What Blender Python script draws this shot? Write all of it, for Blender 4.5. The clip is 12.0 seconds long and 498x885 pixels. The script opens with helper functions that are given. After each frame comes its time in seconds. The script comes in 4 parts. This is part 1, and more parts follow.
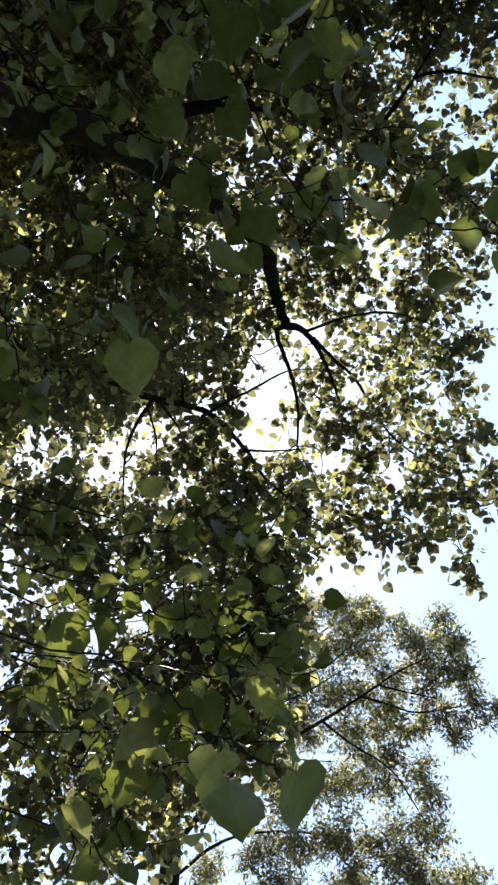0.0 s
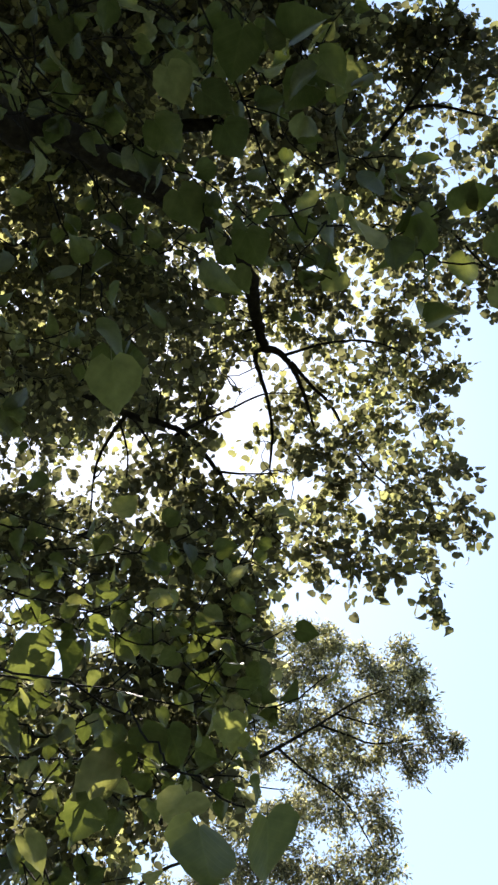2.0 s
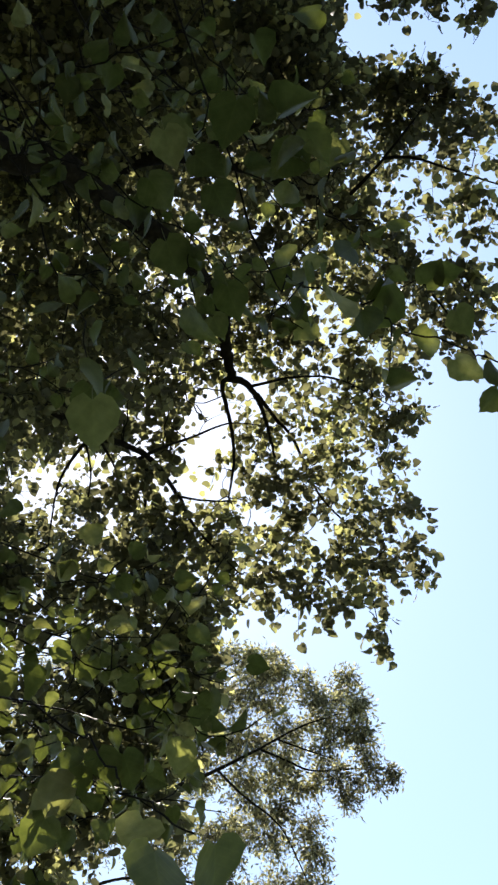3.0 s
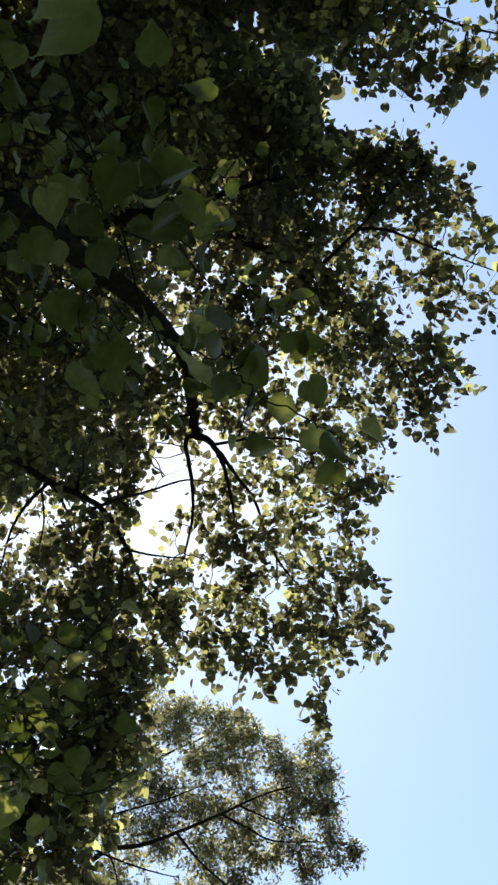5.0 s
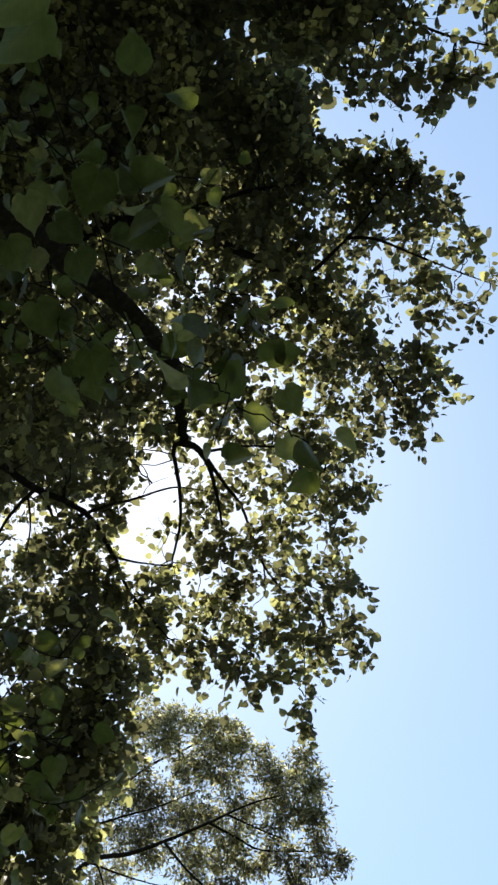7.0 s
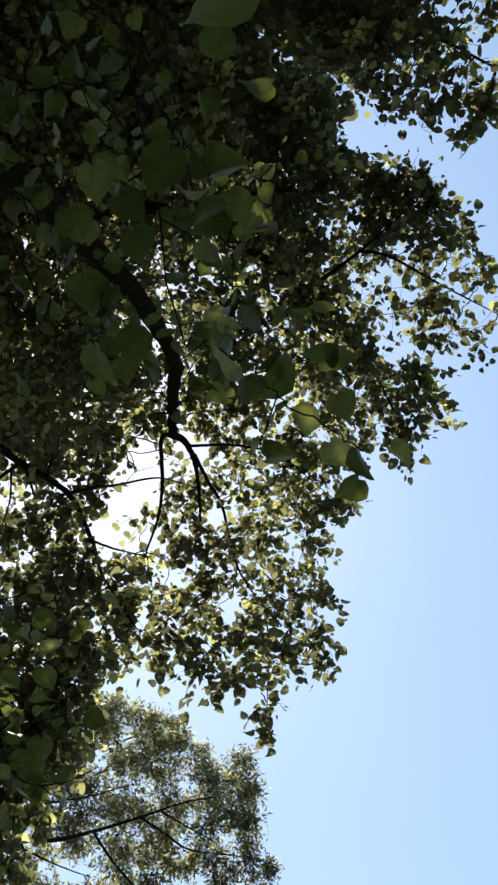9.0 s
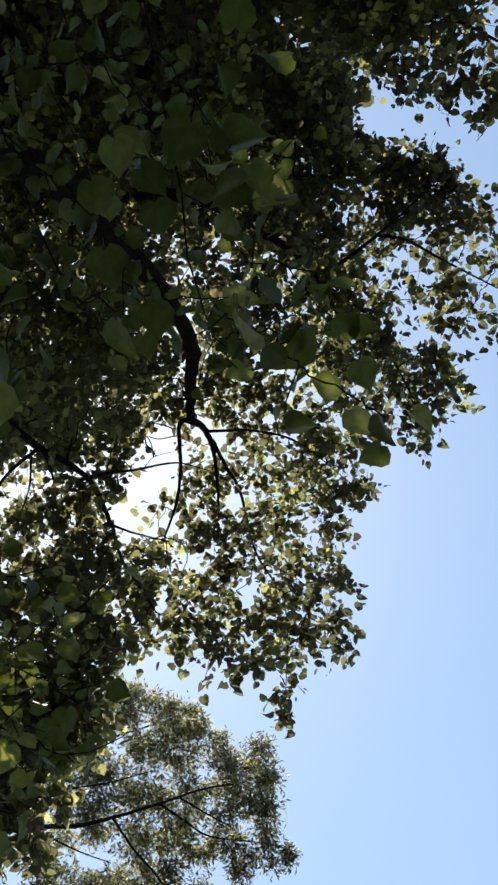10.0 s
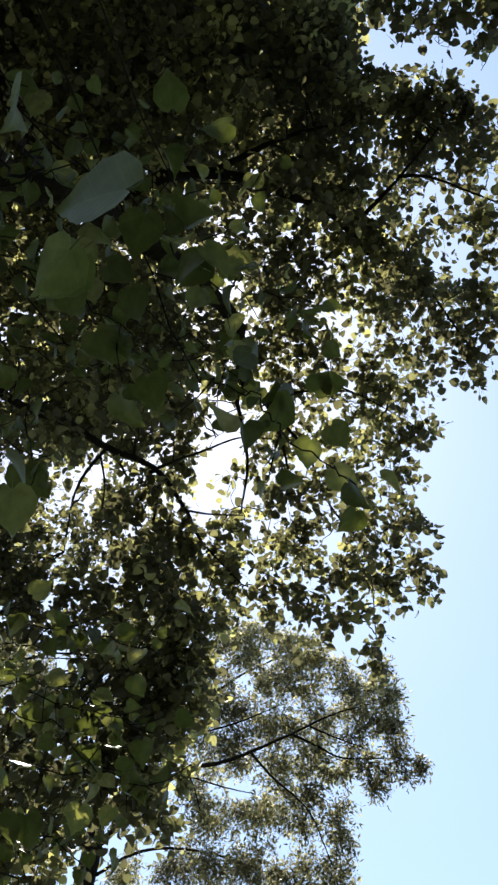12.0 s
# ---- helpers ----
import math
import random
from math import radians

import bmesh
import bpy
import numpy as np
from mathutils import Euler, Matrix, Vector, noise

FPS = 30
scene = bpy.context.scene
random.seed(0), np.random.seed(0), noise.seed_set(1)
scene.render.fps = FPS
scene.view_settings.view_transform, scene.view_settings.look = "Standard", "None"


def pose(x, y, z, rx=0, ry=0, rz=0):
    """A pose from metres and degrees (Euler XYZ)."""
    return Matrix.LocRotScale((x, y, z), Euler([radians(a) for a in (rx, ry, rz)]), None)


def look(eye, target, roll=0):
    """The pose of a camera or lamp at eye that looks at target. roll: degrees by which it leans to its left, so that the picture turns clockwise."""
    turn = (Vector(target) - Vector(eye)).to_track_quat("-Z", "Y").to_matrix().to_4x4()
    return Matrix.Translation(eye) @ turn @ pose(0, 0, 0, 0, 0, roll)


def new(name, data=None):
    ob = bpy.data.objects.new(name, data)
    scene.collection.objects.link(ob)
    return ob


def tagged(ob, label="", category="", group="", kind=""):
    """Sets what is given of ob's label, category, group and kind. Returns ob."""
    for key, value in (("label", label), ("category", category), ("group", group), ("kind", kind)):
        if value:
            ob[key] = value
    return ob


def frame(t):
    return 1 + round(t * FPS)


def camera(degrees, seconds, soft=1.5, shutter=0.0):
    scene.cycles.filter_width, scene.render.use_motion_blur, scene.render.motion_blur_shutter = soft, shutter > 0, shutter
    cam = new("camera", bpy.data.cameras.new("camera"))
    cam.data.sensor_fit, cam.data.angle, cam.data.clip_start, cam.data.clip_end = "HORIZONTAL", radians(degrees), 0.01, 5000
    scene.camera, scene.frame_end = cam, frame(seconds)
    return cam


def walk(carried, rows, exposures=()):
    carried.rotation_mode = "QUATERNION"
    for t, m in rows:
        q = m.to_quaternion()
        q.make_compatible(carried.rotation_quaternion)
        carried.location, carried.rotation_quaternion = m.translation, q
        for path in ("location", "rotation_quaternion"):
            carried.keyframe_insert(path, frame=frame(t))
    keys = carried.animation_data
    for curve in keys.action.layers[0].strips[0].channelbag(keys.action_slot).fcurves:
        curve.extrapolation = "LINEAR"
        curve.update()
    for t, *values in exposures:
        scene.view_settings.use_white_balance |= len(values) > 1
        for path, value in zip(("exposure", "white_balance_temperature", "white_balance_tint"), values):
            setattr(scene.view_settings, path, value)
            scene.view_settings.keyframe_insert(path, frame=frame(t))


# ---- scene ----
cam = camera(29.5, 12.0, soft=2.6)
PATH = [
    (0, (0.11, 0.17, 1.281), (0.07, 1.278, 2.945), 0.7),
    (0.5, (0.08, 0.147, 1.317), (0.071, 1.253, 2.983), 0.2),
    (1, (0.088, 0.162, 1.318), (0.089, 1.257, 2.992), 0.8),
    (1.5, (0.083, 0.181, 1.318), (0.093, 1.263, 3.0), 0.8),
    (2, (0.075, 0.192, 1.336), (0.103, 1.264, 3.024), 0.8),
    (2.5, (0.058, 0.117, 1.309), (0.126, 1.185, 2.998), 0.6),
    (3, (0.04, 0.06, 1.251), (0.153, 1.093, 2.96), 0.6),
    (3.2, (0.034, 0.033, 1.211), (0.161, 1.049, 2.929), 0.6),
    (4.8, (0.418, -0.006, 1.272), (0.472, 0.934, 3.037), 6.9),
    (5, (0.444, -0.008, 1.261), (0.497, 0.926, 3.029), 6.9),
    (5.5, (0.482, -0.02, 1.261), (0.542, 0.906, 3.033), 6.6),
    (6, (0.495, -0.022, 1.26), (0.559, 0.899, 3.034), 6.3),
    (6.5, (0.495, -0.02, 1.263), (0.554, 0.899, 3.038), 6.6),
    (8.5, (0.368, 0.017, 1.272), (0.475, 0.926, 3.05), 8.7),
    (9, (0.29, 0.053, 1.274), (0.436, 0.948, 3.057), 8.8),
    (9.5, (0.238, 0.102, 1.263), (0.396, 0.992, 3.048), 9.2),
    (10, (0.29, 0.1, 1.229), (0.409, 1.015, 3.003), 10.2),
    (10.5, (0.392, -0.011, 1.23), (0.451, 0.965, 2.974), 11.3),
    (11, (0.449, -0.071, 1.222), (0.462, 0.952, 2.94), 11.2),
    (11.5, (0.453, -0.164, 1.244), (0.437, 0.911, 2.93), 10.1),
    (12, (0.479, -0.388, 1.311), (0.428, 0.732, 2.968), 9.3),
]
walk(cam, [(t, look(eye, target, roll)) for t, eye, target, roll in PATH], exposures=[(0.0, 1.9, 6660, 15), (2.0, 1.88, 6640, 15), (3.2, 1.68, 6670, 14.5), (4.8, 1.48, 6690, 12), (9.0, 1.39, 6680, 11), (10.0, 1.26, 6670, 11), (12.0, 1.54, 6630, 15.5)])
# ---- light: a clear noon sky, the sun high ahead, behind the crown ----
SUN = Vector((-0.129, 0.468, 0.874)).normalized()
elevation, azimuth = math.asin(SUN.z), math.atan2(SUN.x, SUN.y)
world = bpy.data.worlds.new("sky")
scene.world = world
world.use_nodes = True
wn, wl = world.node_tree.nodes, world.node_tree.links
sky = wn.new("ShaderNodeTexSky")
sky.sky_type, sky.sun_disc = "NISHITA", False
sky.sun_elevation, sky.sun_rotation = elevation, azimuth
sky.air_density, sky.dust_density, sky.ozone_density = 1.2, 0.47, 0.8
haze = wn.new("ShaderNodeMix")
haze.data_type, haze.blend_type = "RGBA", "MIX"
haze.inputs["Factor"].default_value = 0.38
haze.inputs["B"].default_value = (1.9, 3.05, 4.2, 1)
wl.new(sky.outputs["Color"], haze.inputs["A"])
wl.new(haze.outputs["Result"], wn["Background"].inputs["Color"])
wn["Background"].inputs["Strength"].default_value = 0.09
sun = new("sun", bpy.data.lights.new("sun", "SUN"))
sun.data.energy, sun.data.angle, sun.data.color = 5.0, radians(0.53), (1.0, 0.95, 0.86)
sun.matrix_world = look(SUN * 60, (0, 0, 0))


# ---- materials ----
def material(name, rough=0.6):
    m = bpy.data.materials.new(name)
    m.use_nodes = True
    b = m.node_tree.nodes["Principled BSDF"]
    b.inputs["Roughness"].default_value = rough
    return m, m.node_tree.nodes, m.node_tree.links, b


def ramp(nodes, *stops):
    r = nodes.new("ShaderNodeValToRGB")
    while len(r.color_ramp.elements) < len(stops):
        r.color_ramp.elements.new(0.5)
    for e, (p, c) in zip(r.color_ramp.elements, stops):
        e.position, e.color = p, (*c, 1)
    return r


def leaf_material(name, each, stops, glow, thin=0.45, rough=0.5, veins=False, grain=30.0, gloss=0.35, patches=0.0, mottle=0.55):
    """A thin leaf: a glossy skin that lets part of the light through. each: 'island' or 'object'."""
    m, n, l, b = material(name, rough)
    if each == "island":
        pick = n.new("ShaderNodeNewGeometry").outputs["Random Per Island"]
    else:
        pick = n.new("ShaderNodeObjectInfo").outputs["Random"]
    tone = ramp(n, *stops)
    co = n.new("ShaderNodeTexCoord")
    if patches:
        # wide noise pales whole boughs, painting sunlit clusters into the leaf colour
        wide = n.new("ShaderNodeTexNoise")
        wide.inputs["Scale"].default_value, wide.inputs["Detail"].default_value = patches, 2.0
        l.new(co.outputs["Object"], wide.inputs["Vector"])
        spread_out = n.new("ShaderNodeMapRange")
        spread_out.inputs["From Min"].default_value, spread_out.inputs["From Max"].default_value = 0.32, 0.68
        l.new(wide.outputs["Fac"], spread_out.inputs["Value"])
        both = n.new("ShaderNodeMix")
        both.inputs["Factor"].default_value = 0.42
        l.new(pick, both.inputs["A"])
        l.new(spread_out.outputs["Result"], both.inputs["B"])
        pick = both.outputs["Result"]
    l.new(pick, tone.inputs["Fac"])
    spots = n.new("ShaderNodeTexNoise")
    spots.inputs["Scale"].default_value, spots.inputs["Detail"].default_value = grain, 4.0
    l.new(co.outputs["Object"], spots.inputs["Vector"])
    shade = n.new("ShaderNodeMix")
    shade.data_type, shade.blend_type = "RGBA", "MULTIPLY"
    shade.inputs["Factor"].default_value = mottle
    grey = ramp(n, (0.3, (0.55, 0.6, 0.5)), (0.65, (1.0, 1.0, 1.0)))
    l.new(spots.outputs["Fac"], grey.inputs["Fac"])
    l.new(tone.outputs["Color"], shade.inputs["A"])
    l.new(grey.outputs["Color"], shade.inputs["B"])
    colour = shade.outputs["Result"]
    if veins:
        split = n.new("ShaderNodeSeparateXYZ")
        l.new(co.outputs["Object"], split.inputs["Vector"])

        def calc(kind, a, c=None):
            node = n.new("ShaderNodeMath")
            node.operation = kind
            for k, v in enumerate((a, c)):
                if isinstance(v, (int, float)):
                    node.inputs[k].default_value = v
                elif v is not None:
                    l.new(v, node.inputs[k])
            return node.outputs["Value"]
        across = calc("ABSOLUTE", split.outputs["X"])
        along = calc("SUBTRACT", split.outputs["Y"], calc("MULTIPLY", across, 0.75))
        side = calc("POWER", calc("ABSOLUTE", calc("COSINE", calc("MULTIPLY", along, 21.0))), 26.0)
        rib = calc("POWER", calc("MAXIMUM", calc("SUBTRACT", 1.0, calc("MULTIPLY", across, 22.0)), 0.0), 2.0)
        vein = calc("MAXIMUM", calc("MULTIPLY", side, 0.6), rib)
        pale = n.new("ShaderNodeMix")
        pale.data_type, pale.blend_type = "RGBA", "MIX"
        l.new(calc("MULTIPLY", vein, 0.035), pale.inputs["Factor"])
        l.new(colour, pale.inputs["A"])
        pale.inputs["B"].default_value = (0.16, 0.19, 0.08, 1)
        colour = pale.outputs["Result"]
        bump = n.new("ShaderNodeBump")
        bump.inputs["Strength"].default_value, bump.inputs["Distance"].default_value = 0.07, 0.01
        l.new(vein, bump.inputs["Height"])
        l.new(bump.outputs["Normal"], b.inputs["Normal"])
    l.new(colour, b.inputs["Base Color"])
    b.inputs["Specular IOR Level"].default_value = gloss
    through_light = n.new("ShaderNodeBsdfTranslucent")
    tint = n.new("ShaderNodeMix")
    tint.data_type, tint.blend_type = "RGBA", "MULTIPLY"
    tint.inputs["Factor"].default_value = 1.0
    l.new(colour, tint.inputs["A"])
    tint.inputs["B"].default_value = (*glow, 1)
    l.new(tint.outputs["Result"], through_light.inputs["Color"])
    mix = n.new("ShaderNodeMixShader")
    mix.inputs["Fac"].default_value = thin
    l.new(b.outputs["BSDF"], mix.inputs[1])
    l.new(through_light.outputs["BSDF"], mix.inputs[2])
    l.new(mix.outputs["Shader"], n["Material Output"].inputs["Surface"])
    return m


# dark and pale ends put shaded and sunlit leaves into the crown's colour
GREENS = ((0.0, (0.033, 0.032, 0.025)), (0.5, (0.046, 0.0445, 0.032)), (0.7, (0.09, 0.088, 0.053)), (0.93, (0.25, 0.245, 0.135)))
# the same leaf darkened for shade under the crown; its pale end paints sheen
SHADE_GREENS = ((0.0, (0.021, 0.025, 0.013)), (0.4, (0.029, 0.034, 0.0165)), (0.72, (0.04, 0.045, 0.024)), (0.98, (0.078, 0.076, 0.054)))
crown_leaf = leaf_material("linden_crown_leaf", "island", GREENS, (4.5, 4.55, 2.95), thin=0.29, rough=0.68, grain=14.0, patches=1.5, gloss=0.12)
near_leaf_shade = leaf_material("linden_leaf_shaded", "object", SHADE_GREENS, (5.9, 6.0, 2.1), thin=0.26, rough=0.52, veins=True, grain=3.2, mottle=0.95, gloss=0.2)
# here too the pale end and the patches stand for sunlit tufts
far_leaf = leaf_material("far_tree_leaf", "island", ((0.0, (0.026, 0.026, 0.023)), (0.48, (0.062, 0.061, 0.045)), (0.9, (0.29, 0.275, 0.17))), (3.2, 3.2, 2.3), thin=0.38, rough=0.55, grain=10.0, patches=0.9)

bark, n, l, b = material("dark_bark", 0.95)
b.inputs["Specular IOR Level"].default_value = 0.12
co = n.new("ShaderNodeTexCoord")
stretch = n.new("ShaderNodeMapping")
stretch.inputs["Scale"].default_value = (28, 28, 7)
ridges = n.new("ShaderNodeTexNoise")
ridges.inputs["Scale"].default_value, ridges.inputs["Detail"].default_value = 1.0, 8.0
l.new(co.outputs["Object"], stretch.inputs["Vector"])
l.new(stretch.outputs["Vector"], ridges.inputs["Vector"])
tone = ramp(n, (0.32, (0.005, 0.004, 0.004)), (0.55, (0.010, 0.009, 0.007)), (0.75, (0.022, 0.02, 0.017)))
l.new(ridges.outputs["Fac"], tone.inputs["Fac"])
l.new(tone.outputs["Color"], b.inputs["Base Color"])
bump = n.new("ShaderNodeBump")
bump.inputs["Strength"].default_value, bump.inputs["Distance"].default_value = 0.9, 0.02
l.new(ridges.outputs["Fac"], bump.inputs["Height"])
l.new(bump.outputs["Normal"], b.inputs["Normal"])

meadow, n, l, b = material("dry_grass", 0.95)
co = n.new("ShaderNodeTexCoord")
patches, blades = n.new("ShaderNodeTexNoise"), n.new("ShaderNodeTexNoise")
patches.inputs["Scale"].default_value, blades.inputs["Scale"].default_value = 0.35, 24.0
for node in (patches, blades):
    node.inputs["Detail"].default_value = 6.0
    l.new(co.outputs["Object"], node.inputs["Vector"])
mixed = n.new("ShaderNodeMath")
mixed.operation = "MULTIPLY_ADD"
l.new(patches.outputs["Fac"], mixed.inputs[0])
mixed.inputs[1].default_value = 0.6
half = n.new("ShaderNodeMath")
half.operation = "MULTIPLY"
half.inputs[1].default_value = 0.4
l.new(blades.outputs["Fac"], half.inputs[0])
l.new(half.outputs["Value"], mixed.inputs[2])
tone = ramp(n, (0.3, (0.03, 0.04, 0.016)), (0.5, (0.05, 0.06, 0.025)), (0.68, (0.09, 0.085, 0.045)))
l.new(mixed.outputs["Value"], tone.inputs["Fac"])
l.new(tone.outputs["Color"], b.inputs["Base Color"])


# ---- helpers for wood and leaves ----
rng = np.random.default_rng(7)


def mesh_from(name, verts, faces, mat, smooth=False):
    me = bpy.data.meshes.new(name)
    me.from_pydata([tuple(v) for v in verts], [], faces)
    me.materials.append(mat)
    if smooth:
        me.polygons.foreach_set("use_smooth", [True] * len(me.polygons))
    me.update()
    return me


def part(name, me, parent, label="", kind=""):
    """A mesh, modelled in place, as a part of a thing."""
    ob = new(name, me)
    ob.parent = parent
    if parent.data is None:
        ob.matrix_parent_inverse = Matrix.Translation(-parent.location)
    return tagged(ob, label=label, kind=kind)


def smooth_line(points, steps=6, wobble=0.0):
    """A curve through the points, slightly crooked."""
    p = [np.array(q, float) for q in points]
    p = [2 * p[0] - p[1]] + p + [2 * p[-1] - p[-2]]
    out = []
    for i in range(1, len(p) - 2):
        for s in range(steps):
            u = s / steps
            a, b0, c, d = p[i - 1], p[i], p[i + 1], p[i + 2]
            out.append(0.5 * (2 * b0 + (c - a) * u + (2 * a - 5 * b0 + 4 * c - d) * u * u + (3 * b0 - a - 3 * c + d) * u ** 3))
    out.append(p[-2])
    out = np.array(out)
    out[1:-1] += rng.normal(0, wobble, out[1:-1].shape)
    return out


class Wood:
    """Collects tubes that taper along a line."""

    def __init__(self):
        self.verts, self.faces = [], []

    def tube(self, line, r0, r1, sides=6, lump=0.0):
        line = np.array(line, float)
        ways = np.gradient(line, axis=0)
        ways /= np.linalg.norm(ways, axis=1)[:, None] + 1e-9
        ref = np.array((0.31, 0.17, 0.94)) if abs(ways[0][2]) < 0.85 else np.array((1.0, 0.2, 0.1))
        base, k = len(self.verts), len(line)
        for i, (p, w) in enumerate(zip(line, ways)):
            u = np.cross(w, ref)
            u /= np.linalg.norm(u)
            v = np.cross(w, u)
            r = r0 + (r1 - r0) * i / (k - 1)
            for s in range(sides):
                a = 2 * math.pi * s / sides
                self.verts.append(p + r * (1 + lump * rng.normal()) * (math.cos(a) * u + math.sin(a) * v))
        for i in range(k - 1):
            for s in range(sides):
                t = (s + 1) % sides
                self.faces.append((base + i * sides + s, base + i * sides + t, base + (i + 1) * sides + t, base + (i + 1) * sides + s))
        self.faces.append(tuple(base + s for s in reversed(range(sides))))
        self.faces.append(tuple(base + (k - 1) * sides + s for s in range(sides)))

    def mesh(self, name, mat):
        return mesh_from(name, self.verts, self.faces, mat, True)


# a heart-shaped leaf, one long, folded a little along its rib
HEART = np.array([(0, 0, 0), (0, .36, .0), (0, .70, -.03), (0, .96, -.10),
                  (-.20, -.08, .03), (-.43, .12, .10), (-.46, .42, .09), (-.30, .72, .01),
                  (.21, -.09, .03), (.45, .14, .10), (.45, .44, .09), (.30, .70, .01)])
HEART_FACES = [(0, 5, 4), (0, 1, 6, 5), (1, 2, 7, 6), (2, 3, 7), (0, 8, 9), (0, 9, 10, 1), (1, 10, 11, 2), (2, 11, 3)]
LANCE = np.array([(0, 0, 0), (-.19, .4, .03), (0, 1.0, -.06), (.19, .4, .03)])
LANCE_FACES = [(0, 3, 2), (0, 2, 1)]


class Leaves:
    """Collects many leaves into one mesh."""

    def __init__(self, shape, faces):
        self.shape, self.faces, self.parts = shape, faces, []

    def add(self, at, axis, normal, size):
        y = axis / np.linalg.norm(axis, axis=1)[:, None]
        x = np.cross(y, normal)
        x /= np.linalg.norm(x, axis=1)[:, None] + 1e-9
        z = np.cross(x, y)
        s = self.shape[None] * size[:, None, None]
        curl = rng.normal(1.4, 1.4, (len(at), 1))
        self.parts.append(at[:, None] + s[..., :1] * x[:, None] + s[..., 1:2] * y[:, None] + (s[..., 2] * curl)[..., None] * z[:, None])

    def mesh(self, name, mat):
        v = np.concatenate(self.parts)
        k = self.shape.shape[0]
        loops = np.concatenate([np.array(f) for f in self.faces])
        sizes = np.array([len(f) for f in self.faces])
        all_loops = (np.arange(len(v))[:, None] * k + loops[None]).ravel()
        all_sizes = np.tile(sizes, len(v))
        me = bpy.data.meshes.new(name)
        me.vertices.add(len(v) * k)
        me.vertices.foreach_set("co", v.astype(np.float32).ravel())
        me.loops.add(len(all_loops))
        me.loops.foreach_set("vertex_index", all_loops.astype(np.int32))
        me.polygons.add(len(all_sizes))
        me.polygons.foreach_set("loop_start", np.concatenate(([0], np.cumsum(all_sizes)[:-1])).astype(np.int32))
        me.materials.append(mat)
        me.update(calc_edges=True)
        me.validate()
        return me


def unit(v):
    return v / (np.linalg.norm(v, axis=-1, keepdims=True) + 1e-9)


def clump(leaves, wood, centre, radius, count, size=0.053, droop=0.35, flat=0.8, reach=0.36, step=0.026, spread=0.85, openings=(), gaps=()):
    """Twigs that leave a clump's middle on all sides, with leaves set alternately along them."""
    centre = np.array(centre)
    reach = min(reach, 0.8 * radius + 0.06)
    per = max(3, int(reach / step))
    for _ in range(max(1, round(count / per))):
        out = unit(rng.normal(size=3))
        start = centre + out * radius * rng.uniform(0.0, 0.7) * np.array((1, 1, flat))
        way = unit(out + rng.normal(0, 0.5, 3) - np.array((0, 0, droop)))
        long = reach * rng.uniform(0.55, 1.25)
        u = np.linspace(0, 1, per)[:, None]
        sag = np.array((0, 0, -1.0)) * long * 0.35
        line = start + way * long * u + sag * u * u
        if openings:
            d = line[per // 2] - openings[0]
            if (np.linalg.norm(d - (d * openings[1]).sum(1)[:, None] * openings[1], axis=1) < openings[2]).any():
                continue
        side = unit(np.cross(way, (0.1, 0.2, 1.0)))
        sign = np.where(np.arange(per) % 2, 1.0, -1.0)[:, None]
        axis = unit(way * 0.6 + sign * side * 0.9 + rng.normal(0, spread, (per, 3)) - np.array((0, 0, 0.45)))
        normal = unit(np.array((0, 0, 1.0)) + rng.normal(0, spread * 1.1, (per, 3)) + 0.25 * np.array(SUN))
        s = size * rng.uniform(0.45, 1.45, per)
        at = line + axis * 0.022
        if gaps:
            d = at[:, None] - gaps[0][None]
            off = np.linalg.norm(d - (d * gaps[1][None]).sum(2)[..., None] * gaps[1][None], axis=2)
            keep = ((off > gaps[2][None] * rng.uniform(0.7, 1.1, (per, 1))) | (rng.uniform(size=(per, 1)) < gaps[3][None])).all(1)
            at, axis, normal, s = at[keep], axis[keep], normal[keep], s[keep]
            if len(at) < 2:
                continue
            line = line[: max(3, int(np.flatnonzero(keep)[-1]) + 1)]
        wood.tube(line[:: max(1, len(line) // 4)], 0.002, 0.0008, 3)
        leaves.add(at, axis, normal, s)


# ---- the ground, out of sight below, that gives the foliage its light from beneath ----
bm = bmesh.new()
bmesh.ops.create_grid(bm, x_segments=60, y_segments=60, size=400)
for v in bm.verts:
    v.co.z = 0.25 * noise.noise(v.co * 0.06) - 0.05 if v.co.length > 12 else 0
ground_mesh = bpy.data.meshes.new("ground")
bm.to_mesh(ground_mesh)
bm.free()
ground_mesh.materials.append(meadow)
tagged(new("ground", ground_mesh), "wide dry grassy ground under the trees", "ground", kind="structure")

# ---- the linden under which the camera stands ----
linden = tagged(new("linden_tree"), "large linden tree with heart-shaped green leaves, backlit by the sun", "tree")
linden.location = (-2.7, -1.4, 0)


LIMB_LINES = []


def limb(tree, name, points, r0, r1, sides=10, label="", wobble=0.012):
    w = Wood()
    points = [points[0]] + [np.array(p) + rng.normal(0, wobble, 3) for p in points[1:-1]] + [points[-1]]
    line = smooth_line(points, 7, 0.12 * r1 + 0.02 * r0)
    w.tube(line, r0, r1, sides, 0.03)
    LIMB_LINES.append(line)
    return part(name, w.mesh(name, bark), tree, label)


